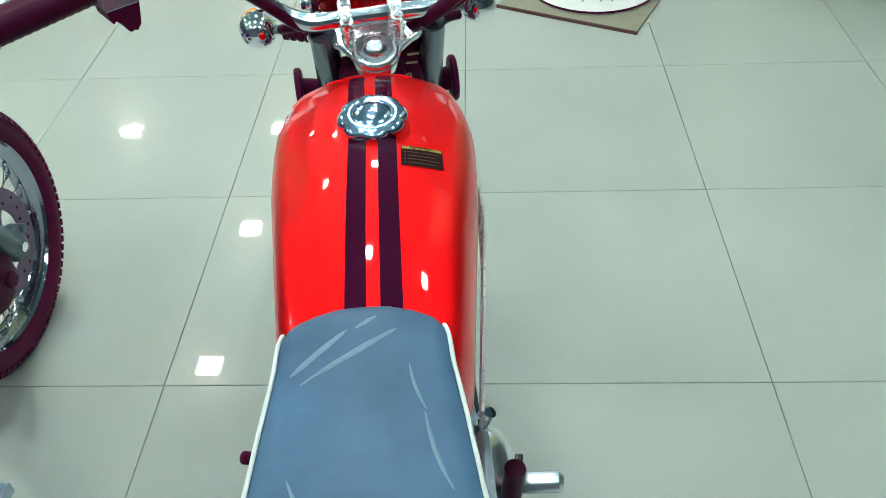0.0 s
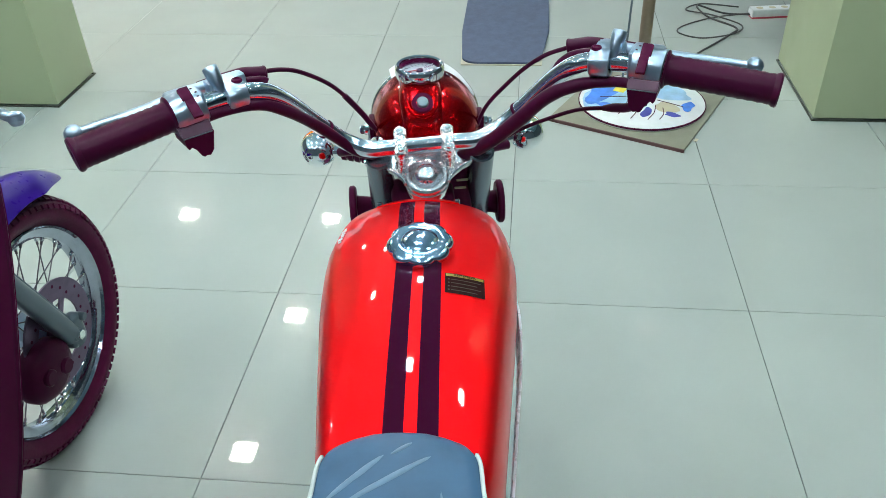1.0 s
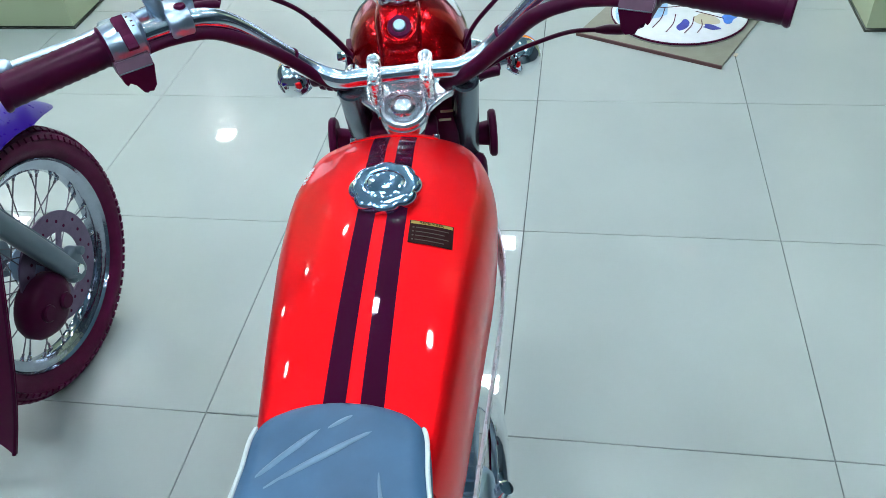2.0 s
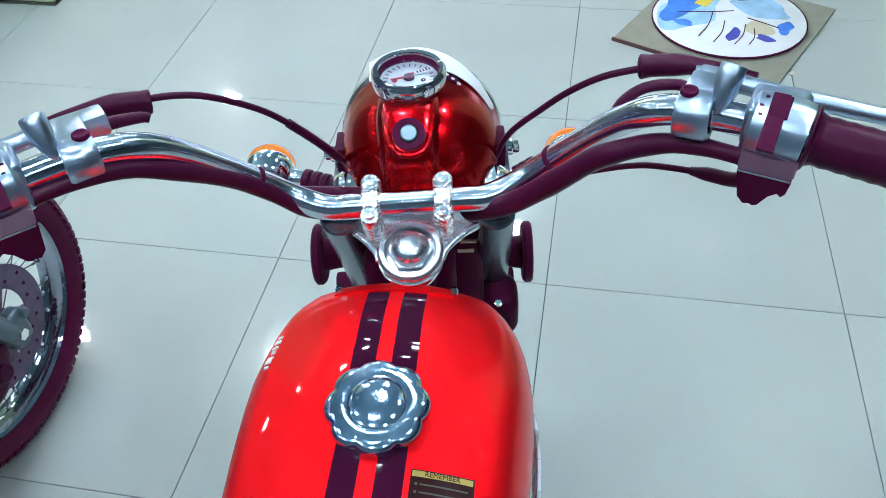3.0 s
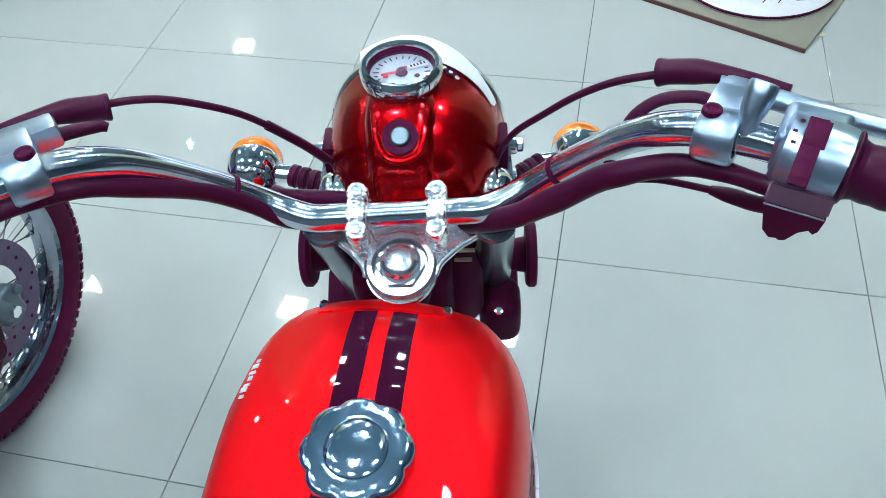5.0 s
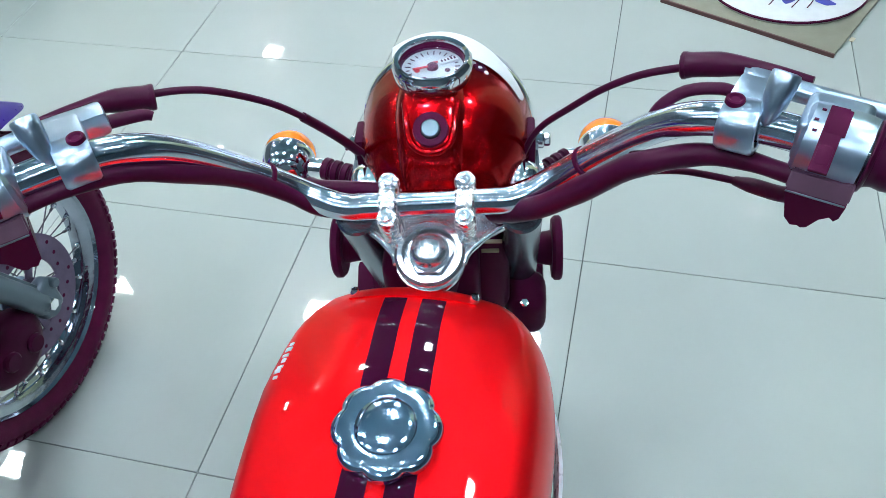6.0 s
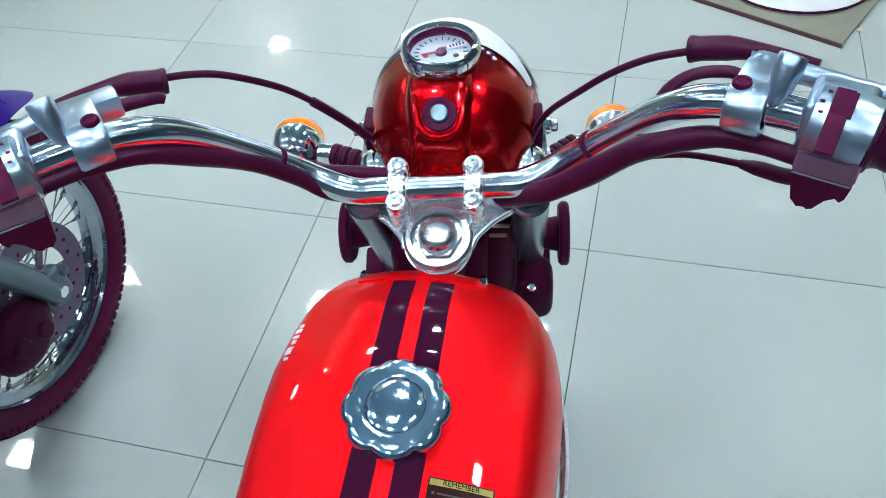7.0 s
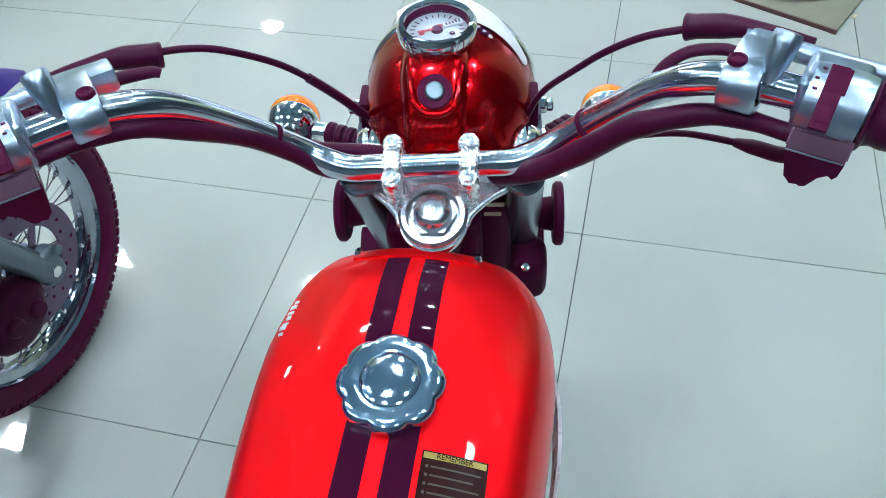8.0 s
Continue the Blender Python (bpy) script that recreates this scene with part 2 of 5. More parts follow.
def sheet(fn, us, vs, thick=0.0):
    """A grid of points fn(u, v), thickened downwards when thick is given."""
    bm = bmesh.new()
    g = [[bm.verts.new(fn(u, v)) for v in vs] for u in us]
    for i in range(len(us) - 1):
        for j in range(len(vs) - 1):
            bm.faces.new((g[i][j], g[i + 1][j], g[i + 1][j + 1], g[i][j + 1]))
    if thick:
        bmesh.ops.recalc_face_normals(bm, faces=bm.faces)
        bmesh.ops.solidify(bm, geom=list(bm.faces), thickness=thick)
    return bm


def plate(outline, thick, bevel=0.0, z=0.0):
    """A flat plate with the given (x, y) outline, from z to z + thick."""
    bm = bmesh.new()
    f = bm.faces.new([bm.verts.new((x, y, z)) for x, y in outline])
    top = bmesh.ops.extrude_face_region(bm, geom=[f])
    bmesh.ops.translate(bm, vec=(0, 0, thick), verts=[v for v in top["geom"] if isinstance(v, bmesh.types.BMVert)])
    if bevel:
        bmesh.ops.recalc_face_normals(bm, faces=bm.faces)
        bmesh.ops.bevel(bm, geom=[e for e in bm.edges if e.calc_face_angle(0) > 0.6 and abs(e.verts[0].co.z - e.verts[1].co.z) < 1e-6],
                        offset=bevel, segments=2, affect="EDGES", clamp_overlap=True)
    return bm


def mix(table, x):
    """Smooth lookup in a short table of (x, value) pairs."""
    for (a, va), (b, vb) in zip(table, table[1:]):
        if (a - x) * (b - x) <= 0 and a != b:
            return va + (vb - va) * (x - a) / (b - a)
    return table[0][1] if abs(x - table[0][0]) < abs(x - table[-1][0]) else table[-1][1]


def ease(table, x):
    """Smooth (cubic) lookup in a table of (x, value) pairs that runs downwards in x."""
    n = len(table)
    i = 0
    while i < n - 2 and x < table[i + 1][0]:
        i += 1

    def slope(k):
        a, b = table[max(k - 1, 0)], table[min(k + 1, n - 1)]
        return (b[1] - a[1]) / (b[0] - a[0])
    (xa, va), (xb, vb) = table[i], table[i + 1]
    h = xb - xa
    t = max(0.0, min(1.0, (x - xa) / h))
    return (2 * t ** 3 - 3 * t * t + 1) * va + (t ** 3 - 2 * t * t + t) * h * slope(i) + (-2 * t ** 3 + 3 * t * t) * vb + (t ** 3 - t * t) * h * slope(i + 1)


def words(name, text, size, mat, parent, m, depth=0.0002):
    cu = bpy.data.curves.new(name, "FONT")
    cu.body, cu.size, cu.extrude = text, size, depth
    cu.align_x, cu.align_y = "CENTER", "CENTER"
    cu.materials.append(mat)
    ob = new(name, cu)
    ob.parent = parent
    ob.matrix_basis = m
    return ob


# ---- the room ----
X0, X1, Y0, Y1 = -5.4, 4.8, -3.0, 7.2


def slab(name, sx, sy, sz, centre, mat, label, category):
    ob = part(name, box(sx, sy, sz, centre), mat)
    return tagged(ob, label, category, kind="structure")


floor = slab("floor", X1 - X0 + 0.4, Y1 - Y0 + 0.4, 0.1, ((X0 + X1) / 2, (Y0 + Y1) / 2, -0.0585), M_GROUT,
             "pale polished square porcelain floor tiles with thin dark joints", "floor")
slab("wall_west", 0.2, Y1 - Y0, CEILING + 0.1, (X0 - 0.1, (Y0 + Y1) / 2, CEILING / 2), M_WALL, "plain dark grey painted showroom wall", "wall")
slab("wall_east", 0.2, Y1 - Y0, CEILING + 0.1, (X1 + 0.1, (Y0 + Y1) / 2, CEILING / 2), M_WALL, "plain dark grey painted showroom wall", "wall")
slab("wall_north", X1 - X0 + 0.4, 0.2, 0.35, ((X0 + X1) / 2, Y1 + 0.1, 0.175), M_WALL, "plain grey sill wall under the added shop front", "wall")
slab("wall_north_head", X1 - X0 + 0.4, 0.2, 1.55, ((X0 + X1) / 2, Y1 + 0.1, CEILING - 0.725), M_WALL, "plain grey wall band over the added shop front", "wall")
# unseen glazed front, added so the chrome bar has bright streaks to reflect
front = thing("window_1", pose((X0 + X1) / 2, Y1 + 0.1, 0.35), "unseen glazed shop front with slim grey frames, added for chrome reflections", "window", kind="structure")
WID = X1 - X0 + 0.4
for k in range(7):
    part("mullion", box(0.06, 0.08, 1.148, (-WID / 2 + 0.03 + k * (WID - 0.06) / 6, 0, 0.575), 0.004, 1), M_FRAME, front)
part("transom", box(WID, 0.07, 0.05, (0, -0.006, 0.85), 0.004, 1), M_FRAME, front)
for k in range(6):
    pane = part("pane", box(WID / 6 - 0.07, 0.008, 1.14, (-WID / 2 + (k + 0.5) * WID / 6, 0.02, 0.575)), M_GLASS, front)
    pane.visible_shadow = False
# glowing sheet that supplies the added front's brightness
part_back = part("backdrop", box(WID + 6, 0.05, 5.0, ((X0 + X1) / 2, Y1 + 2.0, 1.9)), M_GLOW)
tagged(part_back, "glowing sheet behind the added shop front", "backdrop", kind="structure")
slab("wall_south", X1 - X0 + 0.4, 0.2, CEILING + 0.1, ((X0 + X1) / 2, Y0 - 0.1, CEILING / 2), M_WALL, "plain dark grey painted showroom wall", "wall")
slab("ceiling", X1 - X0 + 0.4, Y1 - Y0 + 0.4, 0.1, ((X0 + X1) / 2, (Y0 + Y1) / 2, CEILING + 0.1), M_CEIL, "plain dark blue-grey showroom ceiling", "ceiling")

# square recessed downlights
def downlight_frame():
    fr = bmesh.new()
    for sx, sy, cx, cy in ((0.186, 0.016, 0, 0.085), (0.186, 0.016, 0, -0.085), (0.016, 0.154, 0.085, 0), (0.016, 0.154, -0.085, 0)):
        fr = join(fr, box(sx, sy, 0.056, (cx, cy, 0.022), 0.001, 1))
    return fr


first = None
cool = None
unlit = None
for lx in LIGHT_X:
    for ly in LIGHT_Y:
        dark = (lx > 1 and ly > 1.2) or (lx > 0 and ly > 5) or lx > 3 or (ly < 2 and lx < -3) or (0 < ly < 2 and -2 < lx < 0)
        if 1 < lx < 2 and 3.5 < ly < 4.5:
            dim = thing("ceiling_downlight", pose(lx, ly, CEILING), "small square ceiling downlight, only faintly lit", "light", "ceiling downlights")
            part("frame", downlight_frame(), M_FRAME, dim)
            part("diffuser", box(0.152, 0.152, 0.01, (0, 0, 0.010)), M_DIM, dim)
        elif dark:
            if unlit is None:
                unlit = thing("ceiling_downlight", pose(lx, ly, CEILING), "small square ceiling downlight, switched off", "light", "ceiling downlights")
                part("frame", downlight_frame(), M_FRAME, unlit)
                part("diffuser", box(0.152, 0.152, 0.01, (0, 0, 0.010)), M_WHITE, unlit)
            else:
                copy_thing(unlit, pose(lx, ly, CEILING))
        elif ly > 2 and lx < 0:
            if first is None:
                first = thing("ceiling_downlight", pose(lx, ly, CEILING), "small square warm white recessed led ceiling downlight", "light", "ceiling downlights")
                part("frame", downlight_frame(), M_FRAME, first)
                part("diffuser", box(0.152, 0.152, 0.01, (0, 0, 0.010)), M_LED, first)
            else:
                copy_thing(first, pose(lx, ly, CEILING))
        elif cool is None:
            cool = thing("ceiling_downlight", pose(lx, ly, CEILING), "small square cool white recessed led ceiling downlight", "light", "ceiling downlights")
            part("frame", downlight_frame(), M_FRAME, cool)
            part("diffuser", box(0.152, 0.152, 0.01, (0, 0, 0.010)), M_LED_COOL, cool)
        else:
            copy_thing(cool, pose(lx, ly, CEILING))


def pillar(name, x0, x1, y0, y1):
    ob = thing(name, pose((x0 + x1) / 2, (y0 + y1) / 2, 0), "square pillar clad in pale lime-yellow laminate panels", "pillar", "pillars", "structure")
    sx, sy = x1 - x0, y1 - y0
    part("cladding_panel", box(sx, sy, CEILING - 0.01, (0, 0, CEILING / 2 + 0.005), 0.004, 2), M_PILLAR, ob)
    sk = bmesh.new()
    for cx, cy, a, b in ((0, -sy / 2 - 0.002, sx + 0.008, 0.004), (0, sy / 2 + 0.002, sx + 0.008, 0.004),
                         (-sx / 2 - 0.002, 0, 0.004, sy), (sx / 2 + 0.002, 0, 0.004, sy)):
        sk = join(sk, box(a, b, 0.005, (cx, cy, 0.0025)))
    part("skirting", sk, M_SKIRT, ob, "thin dark joint along the pillar's foot")
    return ob


pillar("pillar_west", -1.74, -1.143, 1.655, 1.96)
pillar("pillar_east", 1.618, 2.22, 1.642, 2.16)


# ---- the red motorcycle ----
bike = thing("motorcycle", pose(0.525, -0.28, 0, 0, 0, 5.0), "red commuter motorcycle with two black tank stripes and chrome handlebar", "motorcycle", "parked motorcycles")
STEER = pose(0.002, 0.167, 0, 0, 0, 5.5)      # turned a little to its left
TANK_W = [(0.158, 0.0319), (0.155, 0.0596), (0.148, 0.0788), (0.136, 0.0937), (0.118, 0.1044), (0.09, 0.1113), (0.05, 0.115), (0.0, 0.1135), (-0.05, 0.1100), (-0.1, 0.1045), (-0.16, 0.0980), (-0.22, 0.0915), (-0.28, 0.0845), (-0.31, 0.0750)]
TANK_NOSE = [(0.158, 0.745), (0.155, 0.760), (0.148, 0.773), (0.136, 0.779), (0.118, 0.785), (0.09, 0.7907), (0.06, 0.7949), (0.03, 0.7982)]
TANK_LOW = [(0.158, 0.66), (0.15, 0.63), (0.12, 0.60), (0.0, 0.59), (-0.2, 0.60), (-0.31, 0.64)]


def tank_crown(y):
    if y > 0.06:
        return ease(TANK_NOSE, y)
    return 0.8025 - (y + 0.06) ** 2 / 2.5


def tank_drop(k, w, depth):
    """Fall of the section from its crown: a gentle arch, then a tight shoulder."""
    t = max(0.0, (k - 0.80) / 0.20)
    arch = min(0.27 * w, 0.6 * depth)
    return arch * k * k + (depth - arch) * (1 - math.sqrt(max(0.0, 1 - t * t)))


def tank_top(x, y):
    w = ease(TANK_W, y)
    return tank_crown(y) - tank_drop(min(0.999, abs(x + 0.0045) / w), w, 0.075)


def tank_ring(y, n=72):
    w, top, low = ease(TANK_W, y), tank_crown(y), ease(TANK_LOW, y)
    mid = max(top - 0.075, (top + low) / 2)
    ring = []
    for i in range(n):
        a = 2 * math.pi * i / n
        c, s = math.cos(a), math.sin(a)
        k = abs(c) ** (0.6 if s >= 0 else 0.8)
        x = w * math.copysign(k, c)
        z = top - tank_drop(k, w, top - mid) if s >= 0 else mid - (mid - low) * abs(s) ** (2 / 4.0)
        if s < 0:
            x *= 1 - 0.10 * abs(s) ** 2
        ring.append((x - 0.0045, y, z))
    return ring


stations = [0.158, 0.1565, 0.155, 0.152, 0.148, 0.142, 0.136, 0.128, 0.118, 0.105, 0.09, 0.07, 0.05, 0.025, 0.0, -0.025, -0.05, -0.075, -0.1, -0.13, -0.16, -0.19, -0.22, -0.25, -0.28, -0.30, -0.31]
tank = part("fuel_tank", loft([tank_ring(y) for y in stations]), M_RED, bike, "glossy red fuel tank", 60)


def on_tank(x0, x1, y0, y1, lift=0.0006, nx=6, ny=40):
    return sheet(lambda u, v: (u, v, tank_top(u, v) + lift), [x0 + (x1 - x0) * i / nx for i in range(nx + 1)], [y0 + (y1 - y0) * j / ny for j in range(ny + 1)])


def stripe(x0, x1):
    """A band along the tank that drifts a little to the left towards the nose."""
    def f(u, v):
        x = u - 0.0045 * max(0.0, min(1.0, (v + 0.02) / 0.12))
        return (x, v, tank_top(x, v) + 0.0006)
    return sheet(f, [x0 + (x1 - x0) * i / 6 for i in range(7)], [-0.27 + 0.402 * j / 44 for j in range(45)])


part("stripe", stripe(-0.0255, -0.0070), M_STRIPE, tank, "black stripe along the tank", 60)
part("stripe", stripe(0.0050, 0.0240), M_STRIPE, tank, "black stripe along the tank", 60)
# warning label with a yellow heading
label = part("warning_label", on_tank(0.0280, 0.0700, -0.0745, -0.0415, 0.0007, 8, 8), M_LABEL, tank, "black warning label with a yellow heading", 60)
part("label_heading", on_tank(0.0290, 0.0690, -0.0468, -0.0425, 0.0010, 8, 2), M_HEAD, tank, "yellow printed heading strip", 60)
slope = math.degrees(math.atan2(tank_top(0.06, -0.045) - tank_top(0.04, -0.045), 0.02))
words("heading_words", "REMEMBER", 0.0050, M_LABEL, tank, pose(0.0490, -0.0447, tank_top(0.0490, -0.0447) + 0.0014, 0, -slope, 0))
for k in range(4):
    y = -0.0520 - 0.0058 * k
    part("print_line", on_tank(0.0345, 0.066 - 0.004 * (k % 2), y - 0.0006, y + 0.0006, 0.0011, 5, 1), M_FINE, tank)
    part("print_dot", on_tank(0.0312, 0.0330, y - 0.0010, y + 0.0010, 0.0011, 1, 1), M_FINE, tank)

# raised silver lettering on the left shoulder, drawn as plain bars
def on_ring(y, deg, lift=0.0012):
    w, top = ease(TANK_W, y), tank_crown(y)
    mid = max(top - 0.075, (top + ease(TANK_LOW, y)) / 2)
    c = math.cos(radians(deg))
    k = abs(c) ** 0.8
    return (w * math.copysign(k, c) * (1 + lift * 5) - 0.0045, y, top - tank_drop(k, w, top - mid) + lift * 0.6)


for base_deg in (141,):
    for k in range(7):
        y0 = 0.050 + 0.0058 * k
        lo, hi = (base_deg - 2.2, base_deg + 3.0) if k % 3 else (base_deg - 1.8, base_deg + 1.5)
        part("badge_bar", sheet(lambda u, v: on_ring(u, v), [y0, y0 + 0.0013, y0 + 0.0026 + 0.0012 * (k % 2)], [lo + (hi - lo) * j / 4 for j in range(5)], 0.0008), M_SILVER, tank, "silver badge bar")
# scalloped filler cap
def scallop(a, r, h):
    return 1.0 + 0.055 * max(0.0, min(1.0, (r - 0.024) / 0.012)) * (abs(math.cos(4 * a)) ** 0.7 * 2 - 1)


cap = part("filler_cap", moved(lathe([(0, 0.0152), (0.008, 0.0150), (0.015, 0.0140), (0.0200, 0.0120), (0.0208, 0.0112), (0.0214, 0.0114), (0.025, 0.0116), (0.0295, 0.0114),
                                       (0.0325, 0.0106), (0.0347, 0.0086), (0.0358, 0.0055), (0.0352, 0.002), (0.033, -0.001), (0.030, -0.004), (0, -0.004)], 96, wave=scallop),
                               pose(0, 0, 0.8040, 3.5, 0, 6)), M_CAP, tank, "scalloped satin chrome filler cap", 50)
part("cap_neck", lathe([(0.031, 0.795), (0.0315, 0.801), (0.030, 0.8025), (0.02, 0.8025)], 40), M_CHROME, tank)

# silver band along the lower tank flanks
def flank(sign):
    def f(u, v):
        return (-0.0045 + sign * (ease(TANK_W, u) * (1 - 0.10 * ((0.675 - v) / 0.1) ** 2 * 0.9) + (0.0085 if sign > 0 else 0.0110)), u, v)
    return sheet(f, [0.148 - 0.02 * i for i in range(22)], [0.615 + 0.006 * j for j in range(8)], 0.003)


part("tank_flank_band", flank(1), M_SILVER, tank, "silver band along the tank's flank", 60)
part("tank_flank_band", flank(-1), M_SILVER, tank, "silver band along the tank's flank", 60)
# front mounting tongue under the steering head
part("tank_front_lip", sheet(lambda u, v: (u - 0.009, v, tank_top(u - 0.009, v) + 0.0018), [-0.052 + 0.008 * i for i in range(14)], [0.134 + 0.002 * j for j in range(9)], 0.0016), M_RED, tank, "raised red lip at the tank's nose")
for lx in (-0.058, 0.040):
    part("lip_bolt", moved(lathe([(0, 0.003), (0.0030, 0.0027), (0.0042, 0.0), (0.0042, -0.004)], 12), pose(lx, 0.143, tank_top(lx, 0.143) + 0.003, -20)), M_CHROME, tank)

# seat
SEAT_W = [(-0.2535, 0.022), (-0.255, 0.038), (-0.2595, 0.0505), (-0.266, 0.0600), (-0.274, 0.0665), (-0.284, 0.0695), (-0.30, 0.0708), (-0.32, 0.0725), (-0.34, 0.0755), (-0.37, 0.0792), (-0.42, 0.0845), (-0.51, 0.094), (-0.61, 0.104), (-0.73, 0.104), (-0.81, 0.091), (-0.83, 0.066)]
SEAT_Z = [(-0.2535, 0.789), (-0.2575, 0.7930), (-0.269, 0.7950), (-0.29, 0.7935), (-0.31, 0.7910), (-0.37, 0.787), (-0.43, 0.785), (-0.51, 0.785), (-0.61, 0.79), (-0.81, 0.8), (-0.83, 0.79)]


def seat_top(x, y):
    k = min(0.999, abs(x + 0.0095) / ease(SEAT_W, y))
    return ease(SEAT_Z, y) - 0.012 * k ** 3


def seat_ring(y):
    w, top = ease(SEAT_W, y), ease(SEAT_Z, y)
    xs = [-1, -0.95, -0.8, -0.5, -0.2, 0.2, 0.5, 0.8, 0.95, 1]
    ring = [(w * x - 0.0095, y, top - 0.012 * abs(x) ** 3 - (0.004 if abs(x) == 1 else 0)) for x in xs]
    return ring + [(k * w - 0.0095, y, z) for k, z in ((1.03, top - 0.03), (1.0, 0.715), (0.9, 0.70), (-0.9, 0.70), (-1.0, 0.715), (-1.03, top - 0.03))]


ys = [-0.2535, -0.2542, -0.255, -0.257, -0.2595, -0.2625, -0.266, -0.270, -0.274, -0.279, -0.284, -0.292, -0.30, -0.31, -0.34, -0.37, -0.4, -0.43, -0.47, -0.51, -0.56, -0.61, -0.67, -0.73, -0.78, -0.81, -0.83]
seat = part("seat", loft([seat_ring(y) for y in ys]), M_SEAT, bike, "blue-grey vinyl seat still under clear film", 50)
edge_y = [-0.2725, -0.276, -0.28, -0.286, -0.295, -0.31, -0.34, -0.37, -0.43, -0.51, -0.61, -0.73, -0.81]


def seat_edge(sx, y):
    return (sx * ease(SEAT_W, y) - 0.0095, y, ease(SEAT_Z, y) - 0.012)


part("piping", join(*[tube([seat_edge(sx, y) for y in edge_y], 0.0019, 8, 4, taper=lambda u: min(1.0, 0.3 + 20 * u)) for sx in (-1, 1)]), M_PIPING, seat, "white piping along the seat edge")
# raised creases of the clear film, their sheen put in as a paler blue
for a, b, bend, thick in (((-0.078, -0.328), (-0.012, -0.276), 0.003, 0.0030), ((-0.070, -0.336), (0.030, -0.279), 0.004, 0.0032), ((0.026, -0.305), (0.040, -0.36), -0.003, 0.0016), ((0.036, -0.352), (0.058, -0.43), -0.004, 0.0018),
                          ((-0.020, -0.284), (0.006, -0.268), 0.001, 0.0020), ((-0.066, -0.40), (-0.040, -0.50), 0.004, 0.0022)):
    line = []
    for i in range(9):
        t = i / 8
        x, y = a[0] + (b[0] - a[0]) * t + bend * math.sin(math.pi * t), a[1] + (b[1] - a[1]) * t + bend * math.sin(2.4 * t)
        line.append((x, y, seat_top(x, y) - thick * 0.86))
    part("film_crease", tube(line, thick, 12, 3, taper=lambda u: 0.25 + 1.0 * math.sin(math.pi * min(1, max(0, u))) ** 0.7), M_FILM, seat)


def steer(bm):
    return moved(bm, STEER)


# front fork, raked
RAKE = radians(26.5)
AX = Vector((0, -math.sin(RAKE), math.cos(RAKE)))    # up along the fork
TOP = Vector((0, 0.030, 0.797))
CLAMP = pose(0, 0, 0.795, 20.0, 0, 0)     # the clamp leans back with the fork
edge_r = [(0.0300, 0.000), (0.0375, 0.008), (0.0480, 0.0170), (0.0620, 0.0250), (0.0820, 0.0320)]
edge_l = [(-0.0780, 0.0320), (-0.0570, 0.0250), (-0.0440, 0.0170), (-0.0350, 0.008), (-0.0290, 0.000)]
fork = part("top_clamp", steer(moved(join(
    plate([(0.0290 * math.cos(a), -0.001 + 0.0290 * math.sin(a)) for a in [radians(205 + 13 * i) for i in range(11)]] + edge_r + [(0.087, 0.040), (0.081, 0.048), (0.05, 0.047), (-0.04, 0.047), (-0.070, 0.048), (-0.080, 0.040)] + edge_l, 0.011, 0.003, -0.013),
    tube([(x, y, -0.0015) for x, y in [(0.0270, -0.008)] + edge_r], 0.0030, 10, 3), tube([(x, y, -0.0015) for x, y in edge_l + [(-0.0270, -0.008)]], 0.0030, 10, 3),
    lathe([(0.0285, -0.003), (0.0285, 0.002), (0.0262, 0.0042), (0.0225, 0.0042), (0.0212, 0.001)], 40)), CLAMP)), M_SATIN, bike, "satin chrome top fork clamp")
part("steering_collar", steer(moved(lathe([(0.0, -0.014), (0.0262, -0.014), (0.0270, -0.017), (0.0270, -0.024), (0.0250, -0.027), (0.0, -0.027)], 36), CLAMP)), M_CHROME, fork)
part("stem_nut", steer(moved(join(lathe([(0, 0.0150), (0.006, 0.01485), (0.0100, 0.0140), (0.0135, 0.0110), (0.0158, 0.0065), (0.0165, 0.002), (0.0165, -0.003)], 32),
                            lathe([(0.0190, 0.0), (0.0198, 0.0012), (0.0188, 0.0030), (0.0160, 0.0030)], 6)), CLAMP)), M_SATIN, fork, "domed chrome stem nut")
